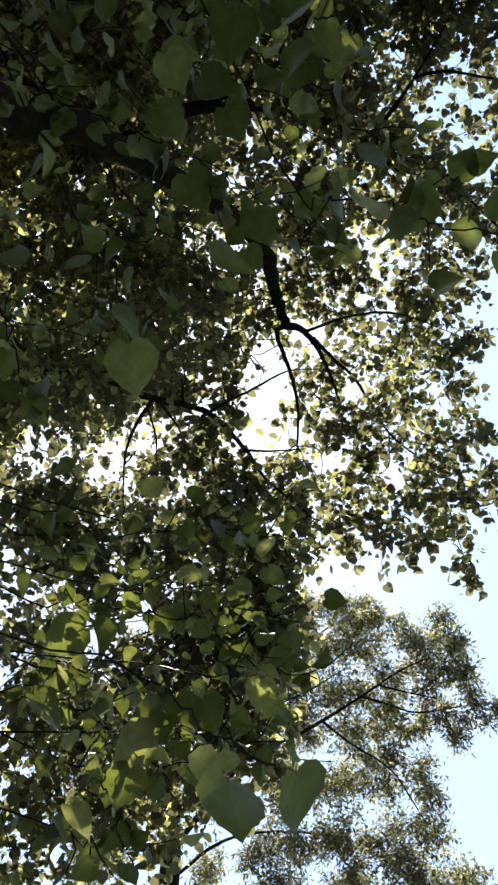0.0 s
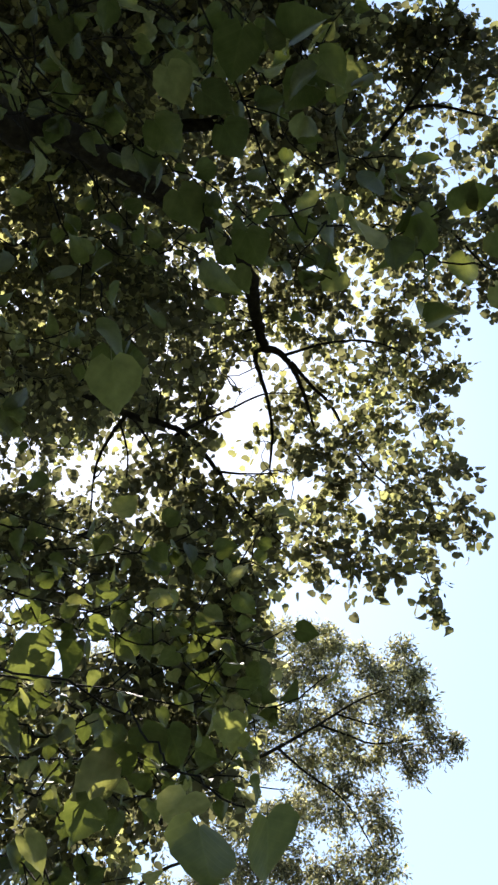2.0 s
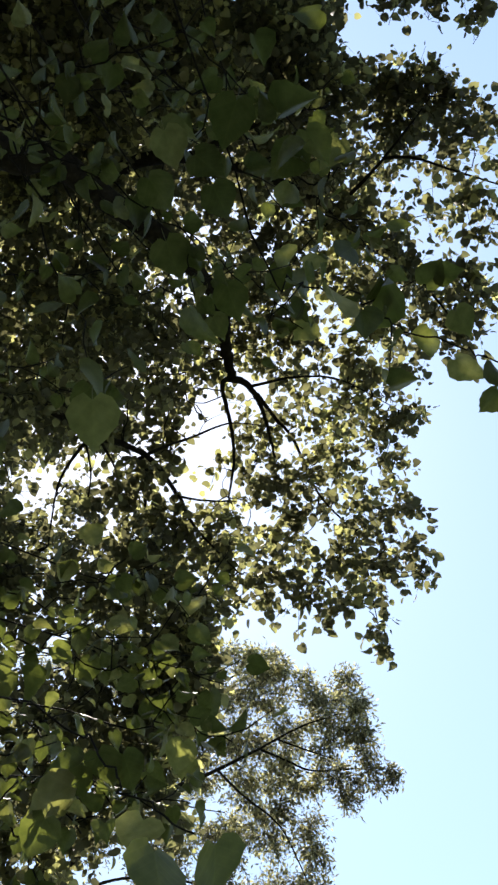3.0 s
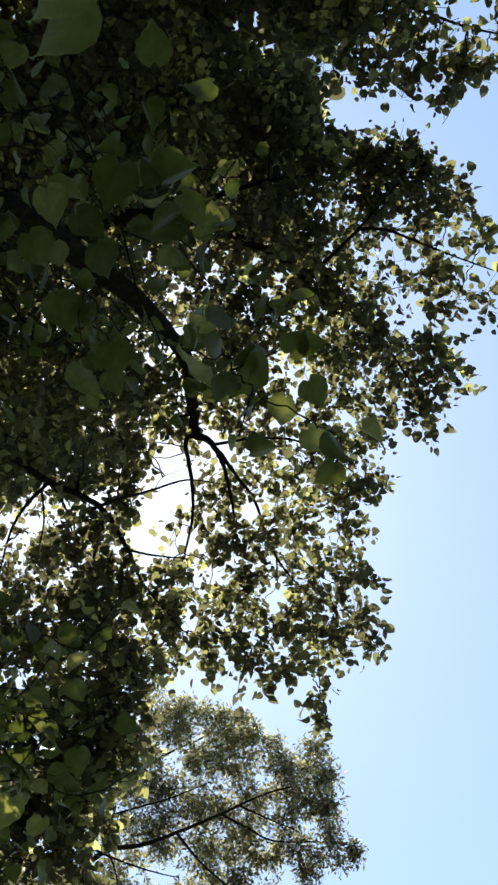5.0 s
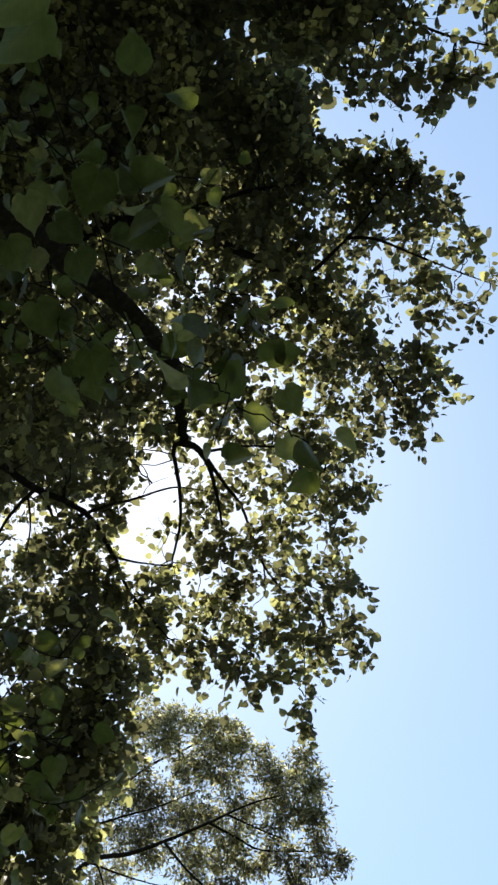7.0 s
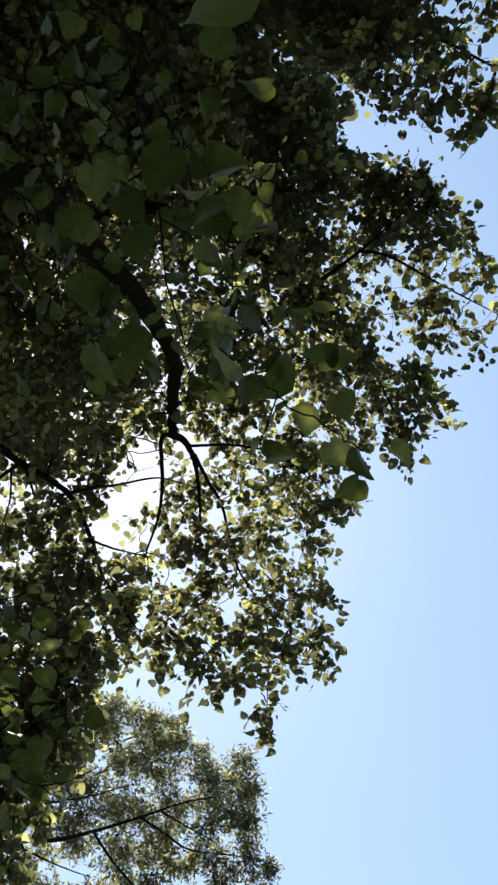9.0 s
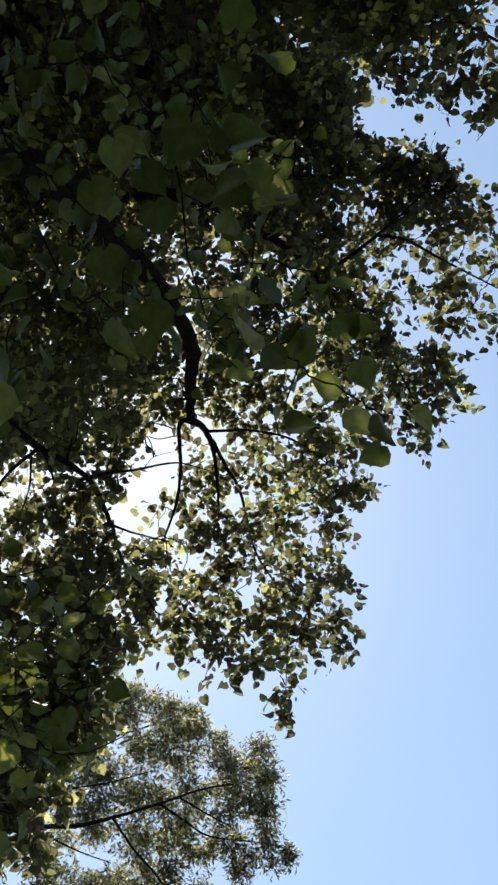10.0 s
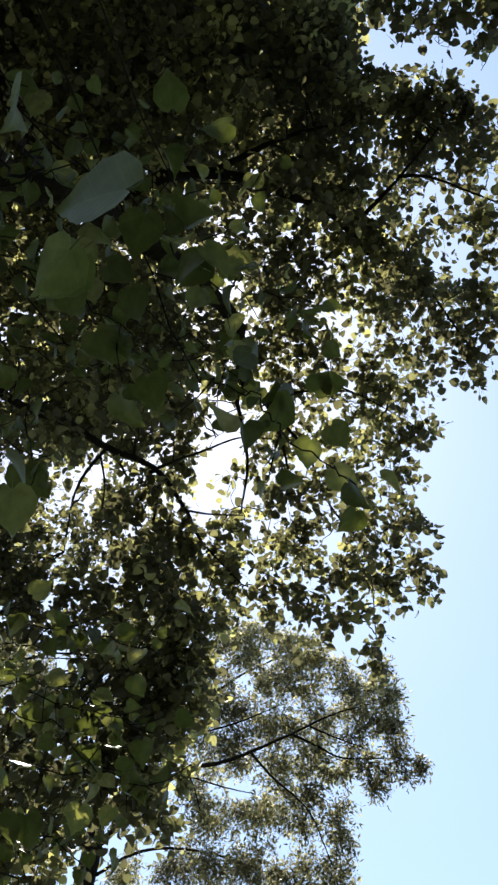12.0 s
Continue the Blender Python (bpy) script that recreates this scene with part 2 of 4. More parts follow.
trunk = Wood()
trunk.tube(smooth_line([(-2.7, -1.4, -0.2), (-2.68, -1.4, 0.5), (-2.6, -1.35, 2.0), (-2.5, -1.2, 4.0), (-2.45, -1.1, 6.0), (-2.4, -0.9, 8.5), (-2.2, -0.8, 11.0)], 8, 0.01), 0.42, 0.14, 20, 0.03)
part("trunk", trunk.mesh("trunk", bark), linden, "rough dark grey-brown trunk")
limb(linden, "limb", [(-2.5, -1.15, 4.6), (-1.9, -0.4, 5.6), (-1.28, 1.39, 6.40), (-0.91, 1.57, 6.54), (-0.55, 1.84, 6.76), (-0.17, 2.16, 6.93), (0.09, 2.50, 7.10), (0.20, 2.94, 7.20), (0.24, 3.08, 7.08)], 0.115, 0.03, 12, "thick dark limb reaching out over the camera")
limb(linden, "limb", [(-2.45, -1.0, 6.4), (-1.9, 0.2, 6.9), (-1.18, 1.96, 7.69), (-0.46, 1.89, 7.97), (-0.09, 1.82, 7.93), (0.32, 1.86, 7.83), (0.70, 1.99, 7.78), (1.01, 2.21, 7.67)], 0.075, 0.014, 10)
limb(linden, "branch", [(-0.17, 1.81, 7.92), (0.01, 1.68, 7.98), (0.35, 1.51, 8.05), (0.66, 1.42, 8.07)], 0.03, 0.008, 8)
limb(linden, "limb", [(-2.45, -1.0, 6.0), (-2.3, 1.2, 6.6), (-1.56, 2.99, 6.76), (-0.88, 3.16, 6.52), (-0.62, 3.25, 6.41), (-0.42, 3.25, 6.33), (-0.22, 3.29, 6.22), (-0.02, 3.43, 6.09)], 0.036, 0.014, 10)
limb(linden, "branch", [(0.24, 3.08, 7.08), (0.19, 3.14, 7.05), (0.27, 3.38, 6.92), (0.32, 3.57, 6.80), (0.31, 3.78, 6.65)], 0.020, 0.007, 7, wobble=0.006)
limb(linden, "branch", [(0.24, 3.08, 7.08), (0.35, 3.10, 7.07), (0.44, 3.18, 7.04), (0.51, 3.31, 6.96), (0.61, 3.58, 6.91)], 0.03, 0.008, 7, wobble=0.006)
limb(linden, "branch", [(0.43, 3.16, 7.04), (0.58, 3.35, 7.05), (0.73, 3.46, 6.98), (0.95, 3.76, 6.77), (1.22, 3.88, 6.42), (1.30, 4.00, 5.65)], 0.017, 0.003, 6, wobble=0.006)
limb(linden, "branch", [(0.39, 3.12, 7.07), (0.69, 3.08, 7.20), (1.02, 3.11, 7.28), (1.46, 3.23, 7.16)], 0.012, 0.003, 6, wobble=0.008)
limb(linden, "branch", [(-0.62, 3.25, 6.41), (-0.72, 3.38, 6.30), (-0.81, 3.59, 6.26), (-0.82, 3.87, 6.04)], 0.014, 0.005, 6, wobble=0.006)
limb(linden, "branch", [(-0.57, 3.27, 6.41), (-0.47, 3.41, 6.34), (-0.37, 3.60, 6.22)], 0.012, 0.004, 6, wobble=0.006)
limb(linden, "branch", [(-0.65, 3.28, 6.38), (-0.60, 3.46, 6.27), (-0.62, 3.73, 6.20)], 0.009, 0.004, 6, wobble=0.006)
limb(linden, "branch", [(-0.30, 3.29, 6.26), (-0.15, 3.25, 6.37), (0.01, 3.25, 6.51), (0.25, 3.21, 6.67), (0.47, 3.25, 6.77)], 0.013, 0.004, 6, wobble=0.006)
limb(linden, "branch", [(-0.02, 3.43, 6.09), (0.13, 3.47, 6.13), (0.34, 3.52, 6.23)], 0.010, 0.004, 6, wobble=0.004)
limb(linden, "branch", [(-0.02, 3.43, 6.09), (0.05, 3.54, 6.01), (0.16, 3.63, 5.95), (0.39, 3.81, 5.88)], 0.014, 0.005, 6, wobble=0.006)
limb(linden, "branch", [(-0.22, 3.29, 6.22), (-0.24, 3.65, 5.96), (-0.29, 3.85, 5.65), (-0.30, 4.04, 5.33)], 0.012, 0.004, 6)
limb(linden, "branch", [(0.83, 2.12, 7.81), (0.92, 1.94, 7.76), (1.02, 1.76, 7.70), (1.10, 1.63, 7.73), (1.24, 1.40, 7.77), (1.35, 1.21, 7.79)], 0.020, 0.004, 7, wobble=0.006)
limb(linden, "branch", [(1.10, 1.63, 7.73), (1.27, 1.59, 7.62), (1.49, 1.59, 7.48), (1.73, 1.58, 7.23), (2.03, 1.58, 7.05)], 0.013, 0.003, 6, wobble=0.006)
limb(linden, "branch", [(1.01, 2.21, 7.67), (1.34, 2.26, 7.51), (1.59, 2.42, 7.19), (1.76, 2.54, 6.99)], 0.016, 0.003, 6)
limb(linden, "branch", [(0.29, 0.08, 8.16), (0.78, 0.18, 7.75), (1.17, 0.21, 7.32), (1.40, 0.25, 7.19), (1.72, 0.25, 7.13)], 0.014, 0.005, 7, wobble=0.006)
limb(linden, "branch", [(0.05, 3.24, 6.52), (0.09, 3.16, 6.57), (0.20, 3.15, 6.70)], 0.003, 0.0015, 5, wobble=0.004)
limb(linden, "branch", [(0.30, 3.49, 6.85), (0.37, 3.44, 6.88), (0.49, 3.41, 6.90)], 0.003, 0.0015, 5, wobble=0.004)
limb(linden, "branch", [(0.30, 3.57, 6.31), (0.24, 3.50, 6.36), (0.26, 3.42, 6.41), (0.18, 3.33, 6.47)], 0.003, 0.0015, 5, wobble=0.006)
limb(linden, "branch", [(0.51, 3.27, 6.98), (0.48, 3.38, 6.92), (0.49, 3.58, 6.91)], 0.003, 0.0015, 5, wobble=0.006)

# ---- its crown ----
crown, twigs = Leaves(HEART, HEART_FACES), Wood()
# openings in the crown: a foot, a radius, and an end where it doesn't lead towards the sun
HOLES = [((-0.225, 1.927, 2.677), 0.1), ((-0.207, 1.895, 2.722), 0.09), ((-0.314, 2.011, 2.536), 0.09), ((-0.413, 1.853, 2.946), 0.1), ((-0.242, 1.888, 3.096), 0.07), ((-0.406, 1.898, 2.743), 0.09), ((-0.302, 1.840, 3.130), 0.06), ((0.079, 1.916, 2.806), 0.07), ((0.22, 0.45, 7.24), 0.120, (-0.06, 0.93, 13.21)), ((0.40, 0.52, 7.24), 0.090, (0.30, 1.05, 13.21)), ((0.56, 0.60, 7.23), 0.083, (0.63, 1.21, 13.20)), ((0.71, 0.76, 7.21), 0.090, (0.93, 1.54, 13.15)), ((-0.22, 2.28, 6.76), 0.053, (-0.94, 4.58, 12.25))]
OPENINGS = (np.array([h[0] for h in HOLES]), np.array([unit(np.array(h[2]) - np.array(h[0])) if len(h) > 2 else SUN for h in HOLES]), np.array([h[1] * 1.0 for h in HOLES]))
CLEFT = []


def gap(near_end, far_end, half_width, stay=0.0):
    """A thin place in the crown; stay: the share of leaves left in it."""
    CLEFT.append((near_end, far_end, half_width, stay))


# the cleft between two of its sprays, open to the sky, and thin places round the limb
gap((0.78, 0.68, 6.41), (1.14, 1.52, 12.64), 0.155, 0.1)
gap((0.92, 0.7, 6.39), (1.44, 1.58, 12.61), 0.155, 0.14)
gap((1.05, 0.66, 6.39), (1.75, 1.48, 12.59), 0.146, 0.1)
gap((1.23, 0.7, 6.36), (2.13, 1.57, 12.53), 0.146, 0.14)
gap((1.39, 0.74, 6.32), (2.5, 1.66, 12.46), 0.198, 0.0)
gap((1.51, 0.64, 6.31), (2.76, 1.44, 12.44), 0.232, 0.0)
gap((1.61, 0.85, 6.26), (2.98, 1.92, 12.32), 0.18, 0.1)
gap((1.37, 0.81, 6.32), (2.44, 1.81, 12.44), 0.069, 0.0)
gap((0.16, 0.41, 6.43), (-0.24, 0.94, 12.7), 0.077, 0.1)
gap((0.13, 0.51, 6.42), (-0.3, 1.15, 12.67), 0.069, 0.1)
gap((0.23, 0.51, 6.43), (-0.08, 1.14, 12.69), 0.069, 0.1)
gap((0.34, 0.47, 6.44), (0.17, 1.07, 12.7), 0.069, 0.1)
gap((0.45, 0.52, 6.43), (0.42, 1.18, 12.7), 0.069, 0.1)
gap((0.61, 0.51, 6.43), (0.77, 1.15, 12.7), 0.095, 0.1)
gap((0.26, 0.33, 6.44), (-0.01, 0.75, 12.72), 0.052, 0.1)
gap((1.38, 0.15, 6.38), (2.47, 0.35, 12.58), 0.103, 0.2)
gap((1.24, 0.14, 6.4), (2.17, 0.34, 12.63), 0.077, 0.2)
gap((-0.02, 1.64, 6.16), (-0.62, 3.66, 12.1), 0.112, 0.5)
gap((-0.14, 1.98, 6.02), (-0.9, 4.39, 11.79), 0.095, 0.3)
gap((0.17, 1.85, 6.1), (-0.2, 4.11, 11.97), 0.103, 0.5)
gap((-0.02, 2.07, 5.99), (-0.62, 4.61, 11.73), 0.086, 0.35)
gap((-0.2, 2.42, 5.8), (-1.02, 5.37, 11.31), 0.103, 0.3)
gap((-0.4, 2.12, 5.92), (-1.47, 4.7, 11.56), 0.095, 0.4)
gap((0.28, 2.09, 6.01), (0.03, 4.65, 11.76), 0.112, 0.3)
gap((0.05, 1.78, 6.12), (-0.47, 3.96, 12.01), 0.086, 0.5)
gap((0.69, 2.0, 6.05), (0.93, 4.44, 11.85), 0.103, 0.4)
gap((0.85, 1.82, 6.11), (1.31, 4.05, 11.98), 0.077, 0.3)
gap((1.06, 1.4, 6.23), (1.77, 3.12, 12.25), 0.086, 0.35)
gap((1.24, 1.36, 6.22), (2.16, 3.04, 12.22), 0.103, 0.35)
gap((1.39, 1.22, 6.23), (2.49, 2.72, 12.25), 0.095, 0.4)
gap((-0.58, 2.08, 5.9), (-1.87, 4.62, 11.52), 0.069, 0.4)
gap((1.17, 1.93, 6.03), (2.01, 4.29, 11.81), 0.112, 0.45)
gap((0.96, 2.09, 5.99), (1.53, 4.65, 11.72), 0.112, 0.45)
gap((-1.06, 2.99, 5.53), (-2.46, 6.42, 10.62), 0.25, 0.15)
gap((-0.8, 3.09, 5.52), (-1.87, 6.65, 10.61), 0.22, 0.15)
gap((-0.56, 3.0, 5.63), (-1.34, 6.43, 10.85), 0.125, 0.45)
CLEFT += [(h[0], tuple(np.array(h[0]) + SUN), h[1] * 0.8, 0) for h in HOLES if len(h) == 2]
GAPS = (np.array([c[0] for c in CLEFT]), np.array([unit(np.array(c[1]) - np.array(c[0])) for c in CLEFT]), np.array([c[2] for c in CLEFT]), np.array([c[3] for c in CLEFT]))
LIMB_LINES = np.concatenate(LIMB_LINES)


def bough(centre, radius, count, stem=True, fullness=0.81, **more):
    """A clump of the crown, on a thin stem from the nearest limb."""
    global rng
    rng = np.random.default_rng([int(1000 + 100 * v) for v in centre])
    clump(crown, twigs, centre, radius, round(count * fullness), openings=OPENINGS, gaps=GAPS, **more)
    if stem:
        c = np.array(centre)
        foot = LIMB_LINES[np.linalg.norm(LIMB_LINES - c, axis=1).argmin()]
        gap = np.linalg.norm(foot - c)
        if 0.1 < gap < 1.8:
            mid = (foot + c) / 2 + rng.normal(0, 0.07, 3) * gap + np.array((0, 0, 0.08 * gap))
            twigs.tube(smooth_line([foot, mid, c], 5, 0.008), 0.004 + 0.003 * gap, 0.002, 5)


# outer sprays on the open side
bough((1.12, 1.35, 8.30), 0.24, 189)
bough((1.40, 1.26, 7.98), 0.21, 150)
bough((1.63, 1.32, 7.42), 0.15, 82)
bough((1.80, 1.42, 7.15), 0.13, 78)
bough((1.97, 1.53, 7.08), 0.11, 40)
bough((1.42, 1.53, 7.72), 0.30, 249)
bough((1.62, 1.69, 7.33), 0.23, 166)
bough((1.24, 1.65, 8.23), 0.34, 330)
bough((0.86, 1.41, 8.72), 0.41, 515)
bough((1.78, 1.82, 7.15), 0.14, 75)
bough((1.94, 1.80, 7.01), 0.05, 30)
bough((1.69, 2.18, 7.37), 0.26, 244)
bough((1.78, 2.36, 7.06), 0.15, 109)
bough((1.59, 2.53, 7.25), 0.22, 190)
bough((1.29, 2.29, 8.04), 0.39, 448)
bough((1.43, 2.46, 7.63), 0.33, 290)
bough((1.75, 2.58, 6.97), 0.11, 82)
bough((1.10, 2.65, 7.92), 0.34, 388)
bough((1.14, 2.87, 7.50), 0.29, 264)
bough((1.39, 3.08, 7.36), 0.23, 203)
bough((1.56, 3.24, 7.13), 0.10, 71)
bough((1.12, 3.21, 7.33), 0.27, 236)
bough((0.78, 2.98, 7.69), 0.25, 193)
bough((1.30, 3.37, 7.10), 0.19, 164)
bough((0.83, 3.41, 7.24), 0.21, 142)
bough((1.02, 3.51, 6.93), 0.26, 192)
bough((1.34, 3.48, 6.79), 0.14, 82)
bough((1.46, 3.64, 6.55), 0.15, 112)
bough((1.24, 3.72, 6.53), 0.21, 158)
bough((1.55, 3.82, 6.28), 0.13, 96)
bough((1.32, 3.85, 6.17), 0.17, 114)
bough((1.66, 3.92, 6.17), 0.06, 39)
bough((1.02, 3.79, 6.13), 0.22, 201)
bough((0.87, 3.87, 5.81), 0.15, 117)
bough((1.11, 3.87, 5.79), 0.12, 88)
bough((1.25, 3.90, 5.61), 0.05, 36)
bough((1.29, 3.93, 5.44), 0.02, 24)
bough((0.73, 3.81, 6.38), 0.23, 227)
bough((0.61, 3.96, 6.01), 0.20, 191)
bough((0.47, 3.93, 6.80), 0.10, 34)
bough((0.82, 3.66, 6.73), 0.22, 146)
bough((0.20, 3.78, 7.01), 0.11, 27)
bough((0.16, 3.99, 6.87), 0.09, 25)
bough((0.54, 3.53, 7.18), 0.17, 138)
bough((0.69, 3.73, 6.93), 0.17, 135)
bough((0.48, 3.83, 6.99), 0.11, 53)
bough((0.54, 3.13, 7.51), 0.20, 170)
bough((0.28, 3.08, 7.65), 0.17, 108)
bough((-0.16, 3.34, 7.02), 0.10, 74)
bough((-0.14, 3.11, 7.49), 0.17, 132)
bough((0.15, 3.85, 6.47), 0.09, 58)
bough((0.26, 3.89, 6.20), 0.14, 108)
bough((-0.58, 3.82, 8.43), 0.54, 521)
bough((-1.15, 3.65, 8.53), 0.55, 532)
bough((-0.14, 3.50, 8.87), 0.40, 451)
bough((-0.79, 4.11, 7.99), 0.33, 408)
bough((-1.69, 3.88, 8.14), 0.54, 744)
bough((-0.60, 3.35, 9.10), 0.51, 609)
bough((0.31, 3.28, 9.20), 0.41, 573)
# the spray above the open side
bough((0.95, 0.31, 7.64), 0.34, 633)
bough((1.28, 0.45, 7.29), 0.22, 199)
bough((1.46, 0.50, 7.16), 0.13, 103)
bough((1.39, 0.21, 7.19), 0.22, 64)
bough((1.62, 0.30, 7.15), 0.11, 29)
bough((1.57, 0.07, 7.16), 0.20, 72)
bough((0.99, 0.64, 7.81), 0.13, 108)
bough((0.96, 0.79, 7.59), 0.06, 47)
bough((1.16, 0.71, 7.38), 0.07, 51)
bough((0.62, 0.43, 8.05), 0.37, 839)
bough((0.59, 0.88, 8.51), 0.31, 453)
bough((0.27, 1.10, 8.78), 0.41, 729)
bough((1.19, -0.14, 7.42), 0.41, 418)
bough((1.57, -0.26, 7.16), 0.39, 264)
bough((0.67, -0.18, 7.86), 0.51, 824)
# between the limbs
bough((0.55, 1.83, 8.43), 0.35, 530)
bough((0.89, 2.03, 8.57), 0.32, 446)
bough((0.50, 2.50, 8.22), 0.35, 353)
bough((0.07, 2.31, 8.69), 0.33, 310)
bough((0.40, 2.85, 7.87), 0.30, 273)
bough((0.05, 3.06, 7.76), 0.26, 215)
bough((-0.30, 3.02, 7.52), 0.33, 311)
bough((-0.78, 2.84, 7.75), 0.39, 430)
bough((-0.66, 3.18, 7.15), 0.32, 323)
bough((-0.26, 3.20, 6.98), 0.20, 198)
bough((-1.03, 3.15, 7.31), 0.38, 411)
bough((-0.87, 3.34, 6.78), 0.24, 212)
bough((-0.12, 3.42, 6.63), 0.15, 119)
bough((-0.48, 3.33, 6.75), 0.16, 104)
bough((0.56, 1.67, 7.23), 0.19, 165)
bough((0.33, 1.63, 7.34), 0.19, 169)
# the lower boughs
bough((-0.21, 3.59, 6.13), 0.24, 259)
bough((-0.51, 3.75, 6.08), 0.26, 270)
bough((-0.86, 3.70, 6.16), 0.26, 222)
bough((0.07, 3.71, 5.95), 0.20, 216)
bough((-0.19, 3.83, 5.81), 0.27, 343)
bough((-0.48, 3.88, 5.58), 0.30, 376)
bough((0.32, 3.88, 5.95), 0.18, 178)
bough((0.19, 3.92, 5.65), 0.16, 134)
bough((-0.02, 3.92, 5.35), 0.24, 281)
bough((-0.28, 3.97, 5.12), 0.28, 408)
bough((-0.77, 3.92, 5.46), 0.39, 370)
bough((-0.62, 4.08, 4.91), 0.37, 305)
bough((0.00, 4.10, 5.02), 0.20, 193)
bough((-0.21, 4.17, 4.76), 0.25, 262)
bough((-0.36, 4.24, 4.47), 0.29, 338)
bough((0.04, 4.26, 4.53), 0.19, 161)
bough((-1.34, 3.69, 6.01), 0.41, 516)
bough((-1.13, 4.13, 5.28), 0.39, 304)
bough((-0.84, 4.33, 4.53), 0.37, 271)
bough((-1.40, 3.47, 6.66), 0.36, 455)
bough((-0.49, 4.35, 4.28), 0.29, 301)
bough((-1.02, 4.30, 4.83), 0.35, 400)
bough((-0.86, 4.31, 4.18), 0.32, 356)
bough((-0.66, 4.26, 4.68), 0.30, 294)
bough((-0.51, 4.12, 5.05), 0.27, 210)
bough((0.39, 3.64, 7.11), 0.12, 72)
bough((0.33, 3.43, 7.35), 0.08, 31)
bough((0.36, 3.88, 6.46), 0.10, 69)
bough((-1.32, 4.08, 4.87), 0.26, 258)
bough((-1.25, 4.18, 4.47), 0.25, 244)
bough((-1.09, 4.33, 4.17), 0.22, 179)
bough((-1.18, 4.43, 3.96), 0.25, 236)
bough((-1.07, 4.31, 4.87), 0.23, 167)
bough((-0.91, 4.51, 4.50), 0.16, 101)
bough((-1.41, 4.24, 4.14), 0.28, 284)
bough((-1.54, 4.17, 4.68), 0.30, 311)
bough((-1.27, 3.73, 5.89), 0.27, 312)
bough((-0.95, 3.82, 5.78), 0.23, 242)
bough((-1.16, 3.91, 5.62), 0.23, 220)
bough((0.64, 2.51, 8.12), 0.27, 280)
bough((0.86, 2.29, 7.99), 0.21, 184)
bough((0.50, 2.80, 7.99), 0.24, 221)
bough((0.09, 4.09, 5.43), 0.15, 108)
bough((0.20, 4.14, 5.08), 0.13, 80)
bough((0.18, 4.24, 4.79), 0.12, 79)
bough((0.14, 4.32, 4.50), 0.12, 77)
bough((-0.41, 4.27, 5.79), 0.26, 222)
bough((-0.07, 4.19, 6.05), 0.23, 180)
bough((-0.07, 4.49, 5.03), 0.21, 140)
bough((0.18, 4.25, 5.33), 0.14, 80)
bough((0.14, 3.18, 7.37), 0.15, 135)
bough((1.39, 0.66, 7.16), 0.09, 45)
bough((1.40, 0.78, 7.14), 0.04, 32)
bough((1.54, 0.42, 7.15), 0.09, 39)
bough((-0.98, 3.08, 8.49), 0.43, 305)
bough((-0.86, 4.10, 7.01), 0.21, 123)
bough((-1.64, 2.74, 7.85), 0.26, 241)
bough((-1.28, 1.09, 7.42), 0.41, 516)
bough((-1.31, 1.29, 7.63), 0.43, 681)
bough((-0.93, 1.67, 7.93), 0.41, 569)
bough((-1.44, 1.99, 7.75), 0.41, 512)
bough((-1.27, 2.46, 7.97), 0.34, 296)
bough((-1.66, 4.22, 5.76), 0.21, 193)
bough((-1.47, 4.30, 5.48), 0.15, 108)
bough((-1.07, 4.71, 7.80), 0.17, 134)
bough((-1.20, 4.75, 8.24), 0.20, 148)
bough((-1.06, 5.10, 8.47), 0.29, 176)
bough((-1.52, 5.14, 8.36), 0.26, 152)
# the lit side of the crown behind the outer sprays
bough((1.37, 2.02, 9.16), 0.44, 231)
bough((1.79, 2.28, 8.82), 0.29, 104)
bough((1.76, 2.77, 8.76), 0.34, 136)
bough((1.39, 3.02, 8.94), 0.45, 322)
bough((1.50, 3.59, 8.56), 0.34, 208)
bough((1.28, 4.01, 8.24), 0.34, 204)
bough((0.89, 3.84, 8.60), 0.35, 170)
bough((1.18, 4.47, 7.85), 0.33, 200)
bough((1.56, 4.47, 7.55), 0.23, 106)
bough((0.96, 4.73, 7.43), 0.33, 191)
bough((1.42, 4.69, 7.15), 0.25, 118)
bough((0.54, 4.76, 7.43), 0.28, 140)
bough((1.20, 1.62, 9.37), 0.35, 127)
bough((1.78, 1.85, 8.83), 0.24, 46)
# sunlit sprays of the crown's far side
bough((-1.11, 5.10, 8.73), 0.38, 355)
bough((-1.78, 5.10, 8.81), 0.51, 644)
bough((-0.49, 5.09, 8.61), 0.32, 228)
bough((-1.14, 5.54, 8.15), 0.48, 597)
bough((-2.05, 5.41, 8.24), 0.55, 744)
bough((-0.51, 5.47, 8.07), 0.42, 471)
bough((-0.54, 3.34, 9.98), 0.51, 563)
bough((-0.05, 3.27, 10.05), 0.51, 563)
bough((-0.69, 2.95, 10.32), 0.52, 667)
